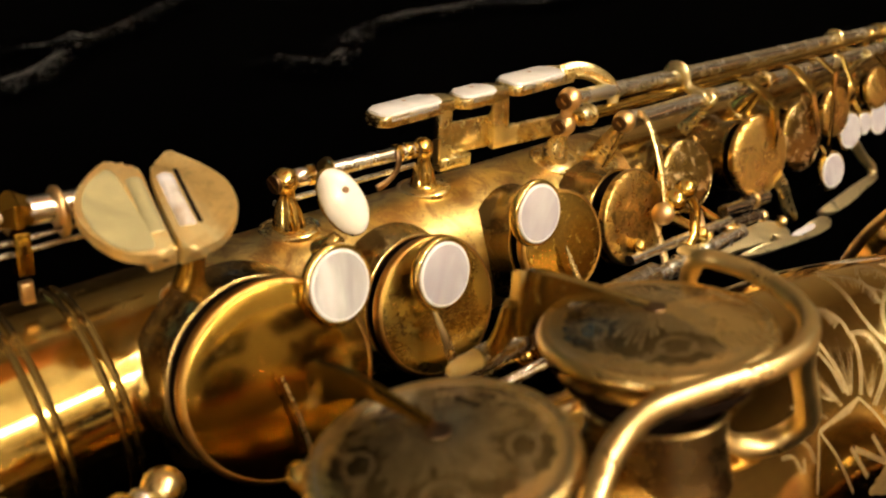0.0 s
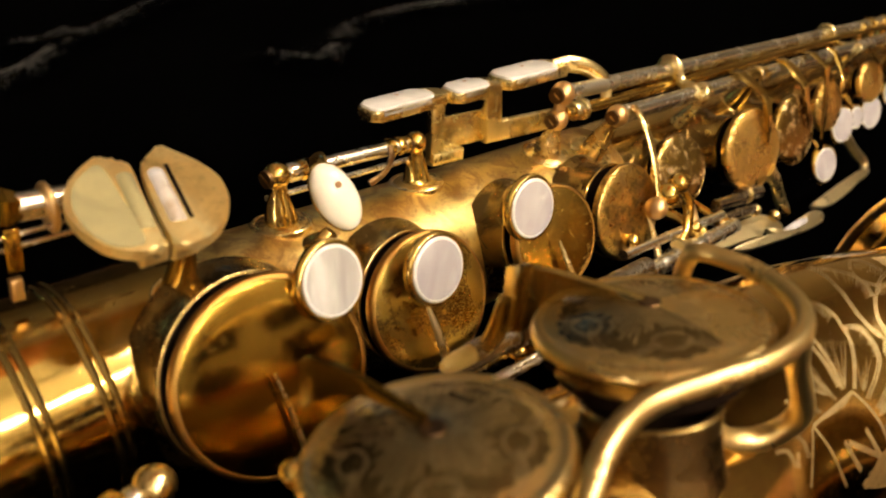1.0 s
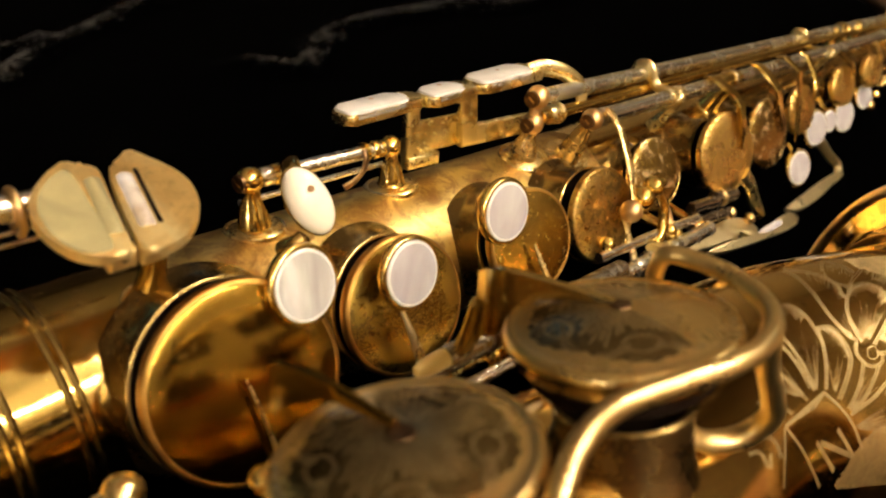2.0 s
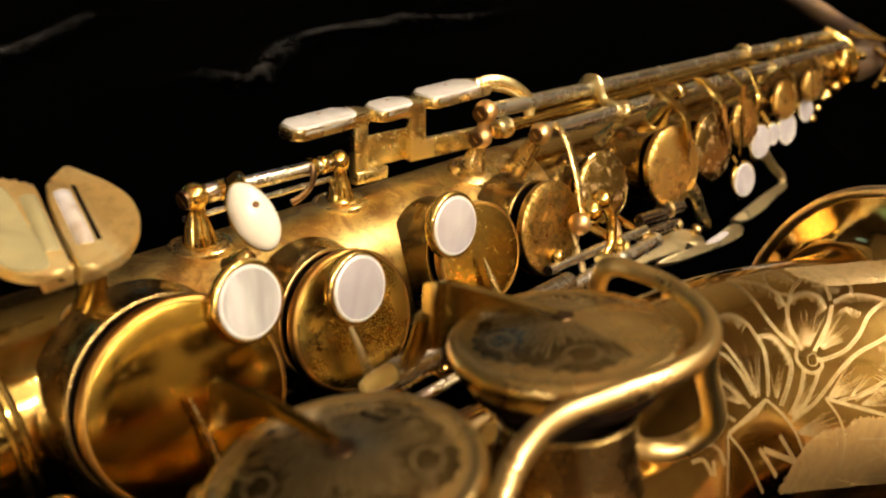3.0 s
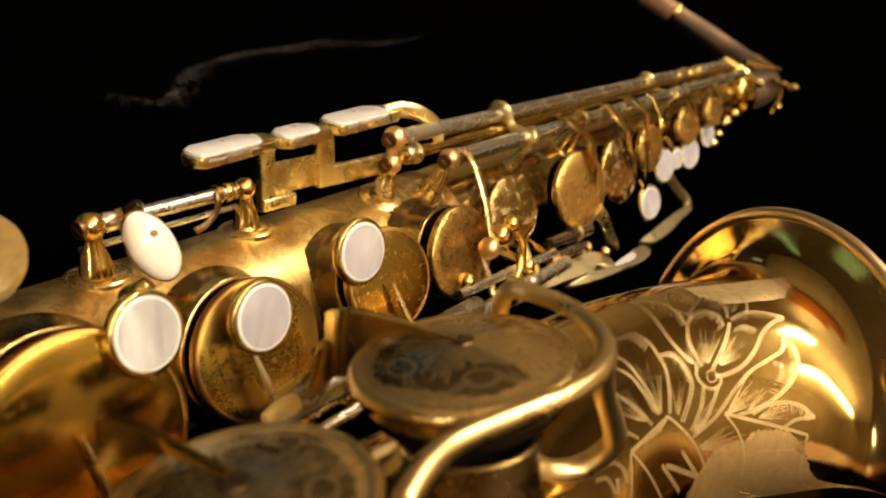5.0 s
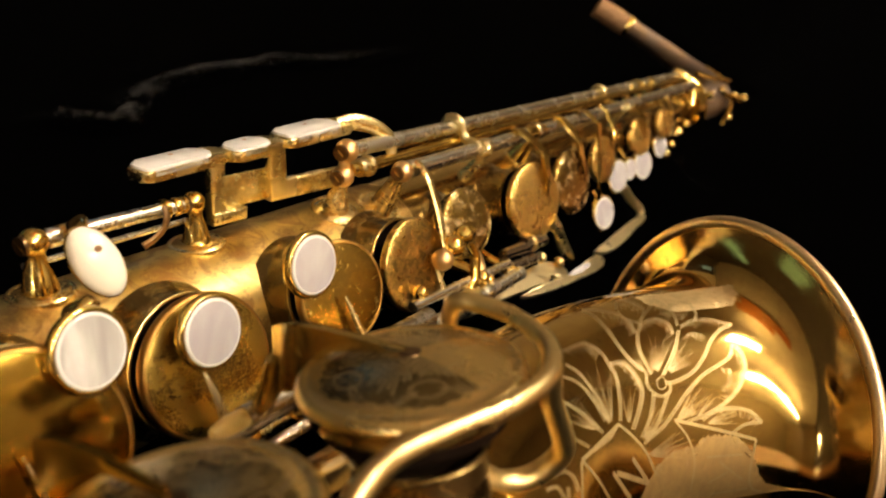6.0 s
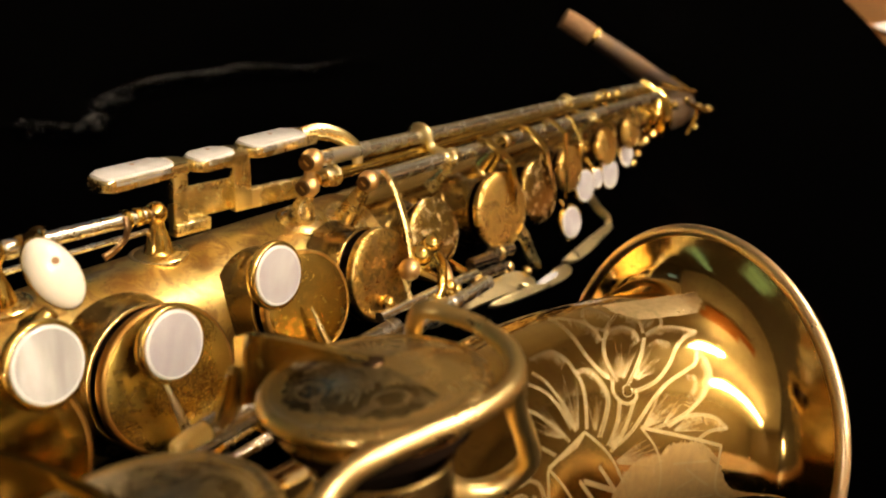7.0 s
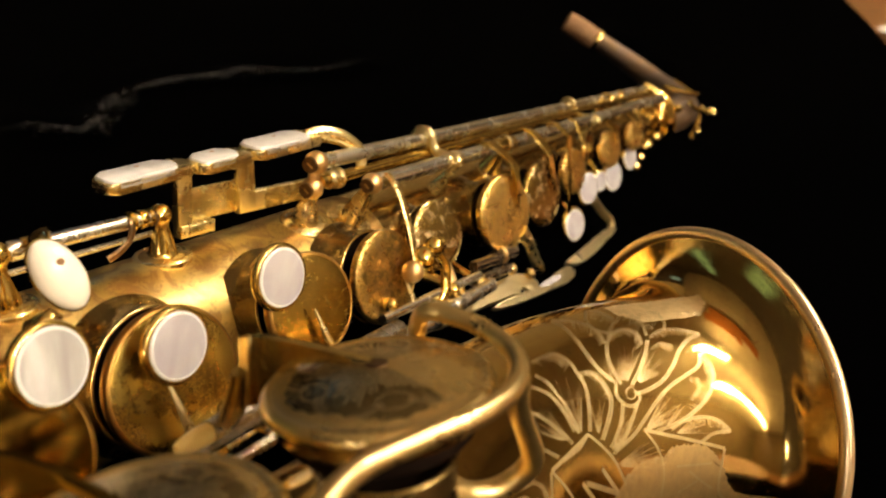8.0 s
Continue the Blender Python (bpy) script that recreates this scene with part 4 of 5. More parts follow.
for s in (345, 362, 378):
    post((s, 26.0 - (s - 345) * 0.055, 4.0), 2.6, mat="brass", flange=4.0, screw=False)
end_post = arm(sax, [(438, 24.0, -2), (440, 20, 6), (440, 12, 12), (438, 4, 13)], [2.6, 3.0, 2.6, 3.5], "brass", 0.8, "end_post")

# arms from the lower rod to the cups
def strap(parent, pts, widths, thick=1.1, wide=(1, 0, 0), mat="brass", name="arm"):
    """A flat strap with sharp folds and softened edges."""
    p = [Vector(q) for q in pts]
    m = len(p)
    bm = bmesh.new()
    rings = []
    for i in range(m):
        t = (p[min(i + 1, m - 1)] - p[max(i - 1, 0)]).normalized()
        x = (Vector(wide) - t * t.dot(Vector(wide))).normalized()
        n = t.cross(x)
        w, h = widths[i] / 2, min(thick, widths[i]) / 2
        c = min(0.3, w * 0.5, h * 0.6)
        rings.append([bm.verts.new(mm(p[i] + x * a + n * b)) for a, b in
                      ((w - c, h), (w, h - c), (w, c - h), (w - c, -h), (c - w, -h), (-w, c - h), (-w, h - c), (c - w, h))])
    for r, q in zip(rings, rings[1:]):
        for k in range(8):
            bm.faces.new((r[k], r[(k + 1) % 8], q[(k + 1) % 8], q[k]))
    bm.faces.new(rings[0][::-1])
    bm.faces.new(rings[-1])
    return part(name, bm, M[mat], parent, sharp=25)


strap(cupL, [(187.6, 32.6, 16.5), (187.4, 33.2, 20), (186.2, 30.8, 26), (184.8, 27.4, 32.2), (184.6, 26.4, 33.0), (184.9, 19, 35.2), (185.2, 10.4, 36.6)], [4.2, 4.2, 4.4, 4.4, 4.2, 3.0, 0.5], 1.7)
strap(cupM, [(227.0, 31.0, 16.5), (225.5, 31.2, 20), (221.5, 29.2, 26), (217.8, 26.6, 31.2), (217.6, 25.6, 32.2), (218.8, 18, 34.6), (220.0, 9.3, 36.6)], [3.8, 3.8, 3.8, 3.8, 3.6, 2.6, 0.5], 1.7)
strap(cupN, [(250.0, 30.5, 16), (249.2, 31.2, 20), (249.5, 26.8, 27), (249.8, 10.5, 30.2), (247.8, -1.9, 32.6), (252, -11, 32.4)], [3.2, 3.6, 3.4, 3.0, 3.0, 3.0])
strap(cupN, [(274, 29, 16), (276, 27.6, 19), (274.0, 19.4, 25.2), (273.6, 18.0, 26.0), (271.5, 10.0, 27.6)], [3.4, 3.4, 3.2, 3.0, 0.5])
strap(cupP, [(313, 25.5, 16), (315, 24.0, 18.6), (324.4, 16.4, 22.6), (324.8, 15.0, 23.4), (325, 6.0, 25.2)], [3.4, 3.4, 3.2, 2.8, 0.5])
strap(cupQ, [(350, 24.0, 15.5), (352, 22.0, 18.2), (357.0, 16.4, 21.0), (357.2, 15.0, 21.6), (358, 6.0, 23.4)], [3.2, 3.2, 3.0, 2.6, 0.5])
strap(sax, [(364, 22.5, 15), (367, 20.8, 18.5), (374, 13, 20.5), (377, 3, 22), (378, -3, 22)], [3.2, 3.2, 3.0, 2.8, 2.6], mat="brass_satin")

# left-hand pearls
def pearl_key(c, n, r, base):
    k = arm(sax, [base, Vector(base).lerp(Vector(c), 0.5), Vector(c) - Vector(n).normalized() * 3.5], [1.6, 1.7, 1.9], "brass", 0.7, "finger_key", label="brass finger key with a pearl button")
    pearl_touch(k, c, n, r, 4.0)
    return k


NL = (-0.20, 0.25, 0.94)
pearl_key((289.0, -7.2, 26.0), NL, 7.9, (285, 4, 19))
pearl_key((311.0, -8.8, 24.0), NL, 5.2, (305, 2, 18))
pearl_key((331.5, -10.4, 23.6), NL, 8.0, (328, 0, 16))
pearl_key((367.0, -7.6, 20.0), NL, 6.7, (366, 2, 14))
pearl_key((253.5, -15.0, 35.1), NL, 7.4, (258, -8, 26))
# these far knobs are coloured darker for the dim light there
for c, r in (((296, -3, 22), 2.6), ((300, -7, 23), 2.4), ((398, -21, 14), 4.0), ((412, -18, 12), 3.4), ((424, -12, 11), 4.6), ((436, -9, 12), 4.2), ((404, -9, 16), 2.8)):
    bm = bmesh.new()
    ball(bm, c, r)
    part("knob", bm, M["brass_olive"], sax)

# ---- the cluster in the middle: crossing lever with three balls ----
lever = arm(sax, [(117.5, 34.8, 20.5), (115.5, 31.0, 26.5), (112.5, 21.5, 33.5), (107, 13, 40)], [2.8, 2.7, 2.3, 1.5], "brass_satin", 0.36, "lever", label="thin pale brass crossing lever")
for c, r, m in (((105.0, 11.0, 40.6), 3.5, "copper"), ((112.0, 12.8, 39.6), 4.0, "brass"), ((119.0, 14.6, 39.0), 3.5, "brass")):
    bm = bmesh.new()
    ball(bm, c, r)
    part("ball", bm, M[m], lever)
hinge_tube((104, 10.8, 40.5), (124, 14.5, 38.8), 1.9, "brass", "lever_rod")
arm(sax, [(121, 13, 39), (124, 7, 41), (122, 0, 43), (117, -3, 44.5)], [1.7, 2.0, 2.0, 2.2], "brass", 0.8, "lever")
arm(sax, [(127, 9, 36), (131, 3, 38), (131, -4, 41)], [1.7, 1.9, 2.4], "copper", 0.8, "lever")
for c in ((95, 3, 40), (127, -2, 43), (133, -5, 42), (150, -8, 43)):
    post(c, 2.6, mat="brass", flange=4.5, screw=False)

# ---- little-finger table below the far cups ----
TN, TX, TY = Vector((0, 0.8, 0.6)), (1, 0, 0), (0, 0.6, -0.8)
TO = Vector((193, -20.5, 46))


def soft_plate(origin, curve, thick, bevel=0.6):
    bm = bmesh.new()
    return slab(bm, origin, TX, TY, [(q.x, q.y) for q in closed(curve, 4)], thick, bevel)


spat = part("table_key", soft_plate(TO, [(-68, 10.2), (-52, 10.1), (-33.5, 9.6), (-14.2, 8.6), (-6.7, 6.9), (-1.1, 2.6), (-0.5, -0.8), (-5, -1.8), (-8.5, -0.6), (-10, 2.2), (-13.5, 2.4),
                                      (-16, -0.2), (-20.7, 1.6), (-29.6, 2.8), (-47.9, 5.2), (-68, 6.6)], 2.4), M["table_brass"], sax, "long pale brass table key with a notched end")
plate = part("touch_plate", soft_plate(TO - TN * 0.3, [(-35.8, 1.8), (-23.0, 1.4), (0.2, -1.6), (18.7, -1.2), (27.9, -2.2), (30.0, -5.6), (22.0, -7.3), (-0.7, -5.0), (-25.4, -1.4)], 2.2),
             M["table_brass"], spat)
part("pearl_inlay", soft_plate(TO + TN * 0.15, [(-1.6, -1.6), (10.7, -1.5), (16.6, -2.6), (15.2, -4.2), (4.4, -3.8)], 1.0, 0.3), M["pearl"], plate, "pearl strip")
arm(sax, [(112, -2.0, 46), (120, -4.0, 44.5), (128, -7.6, 41.5)], [2.4, 2.6, 2.2], "table_brass", 0.6, "hinge_arm", hint=(0, 1, 0))
arm(sax, [(187, 1, 38), (192, -5, 40), (198, -13, 40.5), (206, -21, 41)], [3.2, 2.8, 2.8, 2.4], "side_brass", 0.7, "lever")
arm(sax, [(150, -2.5, 38), (164, -4.5, 38), (174, -6.5, 38.5)], [2.2, 2.4, 2.0], "dark_steel", 0.9, "hinge_block")
tail = part("thumb_lever", soft_plate((270, -34, 31), [(-13.2, -2.4), (3.0, -1.6), (27.2, -0.6), (48.5, -0.8), (52.3, -3.3), (43, -4.8), (34, -5.2), (15, -7.0), (0, -7.0), (-10, -5.2)], 2.6, 0.9),
            M["table_brass"], sax, "curved pale brass lever with a leaf-shaped end")
arm(tail, [(288, -10, 25), (300, -16, 25.5), (313.5, -26.0, 26.8), (321, -32.0, 29.4), (321.5, -35.5, 31)], [2.4, 2.6, 2.6, 2.6, 2.4], "table_brass", 0.7)
for a, b, r in (((146, -6.5, 40.5), (176, -10.5, 40.5), 2.0), ((168, -4.2, 37.5), (182, -6.0, 38), 2.8)):
    hinge_tube(a, b, r, "dark_steel", "hinge_tube", [(4, 1.2, r + 0.7, "brass_satin")])
for c in ((148, -8, 42), (176, -11, 41), (190, -17, 43)):
    bm = bmesh.new()
    ball(bm, c, 2.4)
    part("knob", bm, M["brass_satin"], sax)


# ---- bell keys with engraved covers ----
def bell_key(c, n, R, chimney_r, chimney_h, seed, glare_side=False):
    """A big cup over the bell: a domed engraved cover, cup wall, pad and the chimney under it."""
    c, n = Vector(c), Vector(n).normalized()
    DOME = 2.9

    def height(rr):
        return 0.15 + DOME * (1 - (rr / (R - 1.9)) ** 2)

    bm = bmesh.new()
    lathe(bm, c, n, [(-1.6, R - 1.2), (-1.6, R - 0.05), (-1.3, R), (-0.5, R - 0.2), (0.15, R - 0.7), (0.42, R - 1.2), (0.34, R - 1.7)]
          + [(height(rr), rr) for rr in ((R - 2.0) * (1 - k / 24) for k in range(25))], 120)
    key = part("bell_key", bm, M["brass_dark"], sax, "dark aged brass bell key with an engraved cover", sharp=50)
    # the shadow below the cover is put into the wall's dark colour
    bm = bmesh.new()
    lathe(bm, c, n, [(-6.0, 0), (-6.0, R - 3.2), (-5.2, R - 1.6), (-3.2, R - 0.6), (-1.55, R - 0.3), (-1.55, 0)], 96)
    part("cup_wall", bm, M["cup_wall"], key, "side of the cup, coloured dark for its shadow")
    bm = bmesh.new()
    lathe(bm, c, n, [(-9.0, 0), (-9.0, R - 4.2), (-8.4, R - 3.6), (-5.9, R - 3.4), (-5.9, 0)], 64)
    part("pad", bm, M["pad"], key, "leather pad, near black for the shade under the cup")
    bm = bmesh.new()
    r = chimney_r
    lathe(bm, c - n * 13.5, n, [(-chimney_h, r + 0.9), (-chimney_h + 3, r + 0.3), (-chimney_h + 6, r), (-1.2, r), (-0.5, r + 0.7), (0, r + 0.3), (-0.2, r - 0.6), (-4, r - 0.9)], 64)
    # dark brass again for the shade on this chimney
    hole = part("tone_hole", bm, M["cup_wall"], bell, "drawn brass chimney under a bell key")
    # dark disc in place of the shade down this chimney
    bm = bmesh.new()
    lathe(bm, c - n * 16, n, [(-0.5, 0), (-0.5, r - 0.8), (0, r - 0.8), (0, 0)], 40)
    part("hole_shade", bm, M["hollow_shade"], hole)
    a, b = frame_of(n, (1, 0, 0))
    rnd = random.Random(seed)

    def at(x, y, lift=0.03):
        """A place on the cover, x and y in parts of its radius."""
        return (c + (a * x + b * y) * R + n * (height(math.hypot(x, y) * R) + lift)) * 0.001

    def around(rr, deg):
        return rr * math.cos(radians(deg)), rr * math.sin(radians(deg))

    FIVE = [seed + 72 * k for k in range(5)]

    # tarnish left in the cut ground: a five-lobed field between the border and the rays
    def field(rim, inner, lift):
        bm = bmesh.new()
        m = 180
        loops = []
        for f in (k / 20 for k in range(21)):
            loops.append([bm.verts.new(at(*around(inner(w) + (rim(w) - inner(w)) * f, w), lift)) for w in (360 * k / m for k in range(m))])
        for u, v in zip(loops, loops[1:]):
            for k in range(m):
                mid = 360 * (k + 0.5) / m
                # one side lacks ground and curls: its paleness stands for reflected light
                if rim(mid) - inner(mid) > 0.02 and not (glare_side and abs((mid - seed - 290 + 180) % 360 - 180) < 44):
                    bm.faces.new((u[k], u[(k + 1) % m], v[(k + 1) % m], v[k]))
        part("dark_ground", bm, M["tarnish"], key, "dark tarnished ground of the engraving", sharp=180)

    def lobed(w):
        return math.cos(radians(5 * (w - seed)))

    field(lambda w: 0.775 + 0.035 * lobed(w) + 0.012 * math.cos(radians(31 * w)), lambda w: 0.11, 0.012)

    bm = bmesh.new()

    def stroke(pts, w0, w1, lift=0.03):
        vs = []
        m = len(pts)
        for i, q in enumerate(pts):
            t = at(*pts[min(i + 1, m - 1)]) - at(*pts[max(i - 1, 0)])
            side = t.cross(n).normalized() * (w0 + (w1 - w0) * i / (m - 1)) * 0.0005
            o = at(*q, lift)
            vs.append((bm.verts.new(o - side), bm.verts.new(o + side)))
        for u, v in zip(vs, vs[1:]):
            bm.faces.new((u[0], u[1], v[1], v[0]))

    def cord(pts, wide, step=0.032):
        """A curved band cut with short slanting strokes."""
        gone = 0.0
        for k in range(1, len(pts) - 1):
            p, q = Vector((*pts[k - 1], 0)), Vector((*pts[k], 0))
            gone += (q - p).length
            if gone < step:
                continue
            gone = 0.0
            t = (Vector((*pts[k + 1], 0)) - p).normalized()
            o = Vector((-t.y, t.x, 0)) * wide * 0.5 + t * wide * 0.3
            stroke([(q - o).xy, (q + o).xy], 0.26, 0.22, 0.036)
        stroke(pts, 0.12, 0.12, 0.034)

    # rays that lengthen between the loops
    for k in range(60):
        w = 6 * k + rnd.uniform(-0.8, 0.8)
        L = (0.46 - 0.10 * lobed(w)) * rnd.uniform(0.86, 1.10)
        bend = rnd.uniform(-0.6, 0.6)
        stroke([around(0.13 + (L * 1.12 - 0.13) * f, w + bend * f) for f in (i / 7 for i in range(8))], 0.10, 0.36)
    for w0 in FIVE:
        if glare_side and abs((w0 - seed - 290 + 180) % 360 - 180) < 44:
            continue
        cx, cy = around(0.60, w0)
        turn = radians(w0)

        def spot(x, y):
            return cx + x * math.cos(turn) - y * math.sin(turn), cy + x * math.sin(turn) + y * math.cos(turn)

        # an oval loop, and the two curls that leave it towards its neighbours
        cord([spot(0.10 * math.cos(f), 0.145 * math.sin(f)) for f in (2 * math.pi * k / 90 for k in range(92))], 0.038)
        for sgn in (-1, 1):
            path = []
            for k in range(80):
                f = k / 79
                ang = w0 + sgn * (8 + 29 * f)
                path.append(around(0.60 + 0.20 * math.sin(f * math.pi / 2) ** 0.8, ang))
            cord(path, 0.040)
            for k in range(5):
                f = 0.30 + 0.12 * k
                ang = w0 + sgn * (8 + 29 * f)
                rr = 0.60 + 0.20 * math.sin(f * math.pi / 2) ** 0.8 - 0.04
                stroke([around(rr, ang), around(rr - 0.08 + 0.04 * f, ang - sgn * 3)], 0.22, 0.06)
    for k in range(120):
        w = 3 * k
        stroke([around(0.862, w), around(0.890, w + 0.9)], 0.30, 0.30)
    part("engraving", bm, M["engraved_line"], key, "engraved rays, scrolls and dotted border", sharp=180)
    bm = bmesh.new()
    lathe(bm, c + n * (DOME + 0.1), n, [(0, 2.0), (0.25, 1.9), (0.4, 1.4), (0.3, 0.9), (0.3, 0)], 24)
    part("rivet", bm, M["screw"], key)
    return key


M["engraved_line"] = brass("engraved_line_brass", (0.74, 0.57, 0.29), (0.64, 0.48, 0.24), (0.3, 0.22, 0.12), (0.32, 0.46), 0.5, 0.0, 300, 0.2)
M["tarnish"] = brass("dark_tarnish", (0.27, 0.20, 0.085), (0.42, 0.315, 0.14), (0.10, 0.075, 0.035), (0.20, 0.36), 0.55, 0.2, 130, 0.2)
keyB = bell_key((5.3, 41.6, 98.1), (0.009, 0.982, -0.186), 19.5, 12.0, 15, 13, True)
keyBb = bell_key((-40.6, 40.0, 95.6), (-0.048, 0.985, -0.164), 18.7, 12.5, 13, 13)


def fin_arm(parent, pts, heights, thick, up, mat):
    """A tapering upright blade along pts."""
    bm = bmesh.new()
    p = [Vector(q) for q in smooth_line(pts, 5)]
    m = len(p)
    hs = [float(np.interp(i / (m - 1), np.linspace(0, 1, len(heights)), heights)) for i in range(m)]
    up = Vector(up).normalized()
    rings = []
    for i in range(m):
        t = (p[min(i + 1, m - 1)] - p[max(i - 1, 0)]).normalized()
        side = t.cross(up).normalized() * thick / 2
        top, low = p[i], p[i] - up * hs[i]
        prof = [low - side * 1.2, top - side * 0.9 - up * 0.35, top - side * 0.4, top + side * 0.4, top + side * 0.9 - up * 0.35, low + side * 1.2]
        rings.append([bm.verts.new(mm(q)) for q in prof])
    for r, s in zip(rings, rings[1:]):
        for k in range(6):
            bm.faces.new((r[k], r[(k + 1) % 6], s[(k + 1) % 6], s[k]))
    bm.faces.new(rings[0][::-1])
    bm.faces.new(rings[-1])
    return part("arm", bm, M[mat], parent)


fin_arm(keyB, [(2.5, 41.0, 70.0), (0.5, 44.6, 76.5), (2.2, 45.2, 84), (5.3, 45.3, 96.6)], [15, 14, 4.0, 0.8], 1.6, (0, 1, 0), "brass_olive")
arm(keyB, [(3, 18, 64.5), (3, 26, 68), (2.5, 34, 70)], [3.0, 3.0, 2.4], "brass_olive", 0.6)
fin_arm(keyBb, [(-43.2, 41.6, 69.5), (-42.8, 43.2, 72.5), (-41.4, 44.0, 81), (-40.4, 43.9, 93.4)], [9, 8, 3.0, 0.8], 1.3, (0, 1, 0), "brass_deep")

# rods of the bell keys between body and bell
bell_rod = hinge_tube((-1, 19.8, 64.8), (64, 15.5, 63.5), 2.5, "dark_steel", "hinge_tube", [(14, 0.8, 3.2, "screw")])
bm = bmesh.new()
lathe(bm, (-8.8, 20.5, 64.9), (68, -4.5, -1.3), [(0.0, 0), (0.0, 0.8), (0.4, 1.2), (2.0, 1.7), (4.0, 2.0), (9.2, 2.1), (9.6, 1.8)], 24)
part("sleeve", bm, M["sleeve"], bell_rod, "tapered sleeve on the rod's end, coloured bright for lamplight")
hinge_tube((-2, 12, 59), (40, 10, 58.5), 2.0, "dark_steel", "hinge_tube")
hinge_tube((-8, 14.0, 68), (30, 12.5, 70), 0.55, "dark_steel", "needle_spring")
hinge_tube((-2, 11.0, 66), (34, 12.5, 67), 0.55, "dark_steel", "needle_spring")
hinge_tube((-4, 9.0, 64), (40, 7, 64), 1.4, "dark_steel", "hinge_tube")
for c in ((22, 6, 58), (26, 8, 62)):
    bm = bmesh.new()
    ball(bm, c, 3.2)
    part("knob", bm, M["brass"], sax)
bm = bmesh.new()
ball(bm, (-50.7, 28.9, 77.1), 2.2)
part("knob", bm, M["brass"], sax)

# ---- key guard: a thick bent wire on feet over the bell keys ----
guard = arm(sax, [(-46, 20, 121), (-40, 35, 118), (-34, 43, 115.5), (-27, 45.6, 113.6), (-19, 46, 113.2), (-9, 46, 115.8), (2, 46, 119.2), (12.5, 46, 119.4), (21, 46, 114.8), (25.8, 46, 106), (26.0, 46, 98.5),
                  (25.0, 45.4, 94.2), (26.0, 41.5, 92.2), (28.0, 34, 91), (29, 16, 90.5)], [1.72] * 15, "guard_brass", 1.0, "key_guard", 18, soft=8, label="thick bent brass wire guard round the bell keys")
arm(guard, [(17, 45.0, 117.8), (19.5, 37, 117.6), (25, 28.5, 117.8), (28.6, 21.5, 117.8), (28.0, 16.6, 115.6), (24.6, 14.2, 112.6), (20.4, 14.6, 109.6), (17.4, 16.4, 107.2)], [1.9, 2.0, 2.1, 2.2, 2.3, 2.4, 2.5, 2.9], "guard_brass", 1.0, "guard_leg", 18)

# ---- neck with its cork, and the octave mechanism round the receiver ----
neck_pts = smooth_line([(452, 0, 2), (470, -1, 6), (490, -1, 10), (508, 1, 8), (522, 5, -4), (532, 12, -24), (535, 22.5, -48), (534, 31, -67), (532.5, 35.5, -77)], 8)
bm = bmesh.new()
tube(bm, neck_pts, [12.5, 12.2, 11.6, 10.6, 9.4, 8.4, 7.8, 7.3, 7.0], 40)
neck = part("neck", bm, M["neck_metal"], sax, "curved dull brass neck pipe")
bm = bmesh.new()
tube(bm, smooth_line([(532.8, 34.8, -75.5), (528, 41, -87), (522, 47, -98)], 6), [8.0, 8.4, 7.8], 32)
part("cork", bm, M["cork"], neck, "brown cork sleeve on the neck end")
bm = bmesh.new()
lathe(bm, (533, 34.4, -74.8), (-0.3, 0.42, -0.85), [(-2.2, 7.0), (-1.8, 8.2), (0, 8.7), (1.8, 8.2), (2.2, 7.0)], 32)
part("neck_ring", bm, M["brass"], neck)
arm(neck, [(465, 20, 4), (488, 15, 14), (505, 12, 18), (520, 9, 12), (530, 15, -8)], [1.8, 1.8, 1.6, 1.6, 1.3], "brass", 0.7, "octave_key")
arm(sax, [(447, 21, -4), (452, 16, 9), (456, 7, 14), (458, -6, 16), (456, -15, 12)], [2.4, 2.6, 3.2, 3.4, 2.6], "brass", 0.8, "octave_mechanism", label="brass octave mechanism round the neck receiver")
bm = bmesh.new()
lathe(bm, (452, -1, 2), (1, 0, 0.1), [(-6, 13.0), (-6, 16.5), (0, 17.2), (6, 16.4), (7, 13)], 40)
part("tightening_collar", bm, M["brass"], sax)
# darker brass again, putting the dimness into the knobs' colour
for c, r in (((486, 6, 27), 2.6), ((486, 5, 33.5), 3.4), ((484, -9, 27), 3.0), ((462, 8, 17), 3.0), ((478, 10, 20), 2.4)):
    bm = bmesh.new()
    ball(bm, c, r)
    part("knob", bm, M["brass_olive"], sax)
arm(sax, [(478, 9, 20), (488, 5, 24), (486, 5, 33)], [1.6, 2.0, 1.8], "brass", 0.9, "octave_lever")
arm(sax, [(486, 3, 26), (486, -4, 26), (482, -14, 24)], [1.4, 1.6, 1.6], "brass", 0.9, "octave_lever")

# ---- floral engraving on the bell ----
# polynomials fitted from one camera view to places along and round the bell
PS = [91.937, -11.875, 2.268, 0.576, 0.009, -0.266, 0.116, 21.963, 5.527, 1.123, -0.229, -0.395, 0.221, -0.529, -0.299, -0.089, -0.088, 0.04, -0.814, -0.665, -0.231, 0.014, 0.172, 0.058, 0.018, 0.044, 0.076, -0.017]
PA = [39.169, 21.499, -1.756, 0.0, 0.227, 0.566, -0.225, 6.869, 1.483, -0.608, 0.564, 0.869, -0.403, -2.218, -0.945, 0.049, 0.071, -0.136, 0.2, -0.105, 0.073, -0.102, 0.167, 0.113, 0.009, -0.016, -0.005, -0.014]


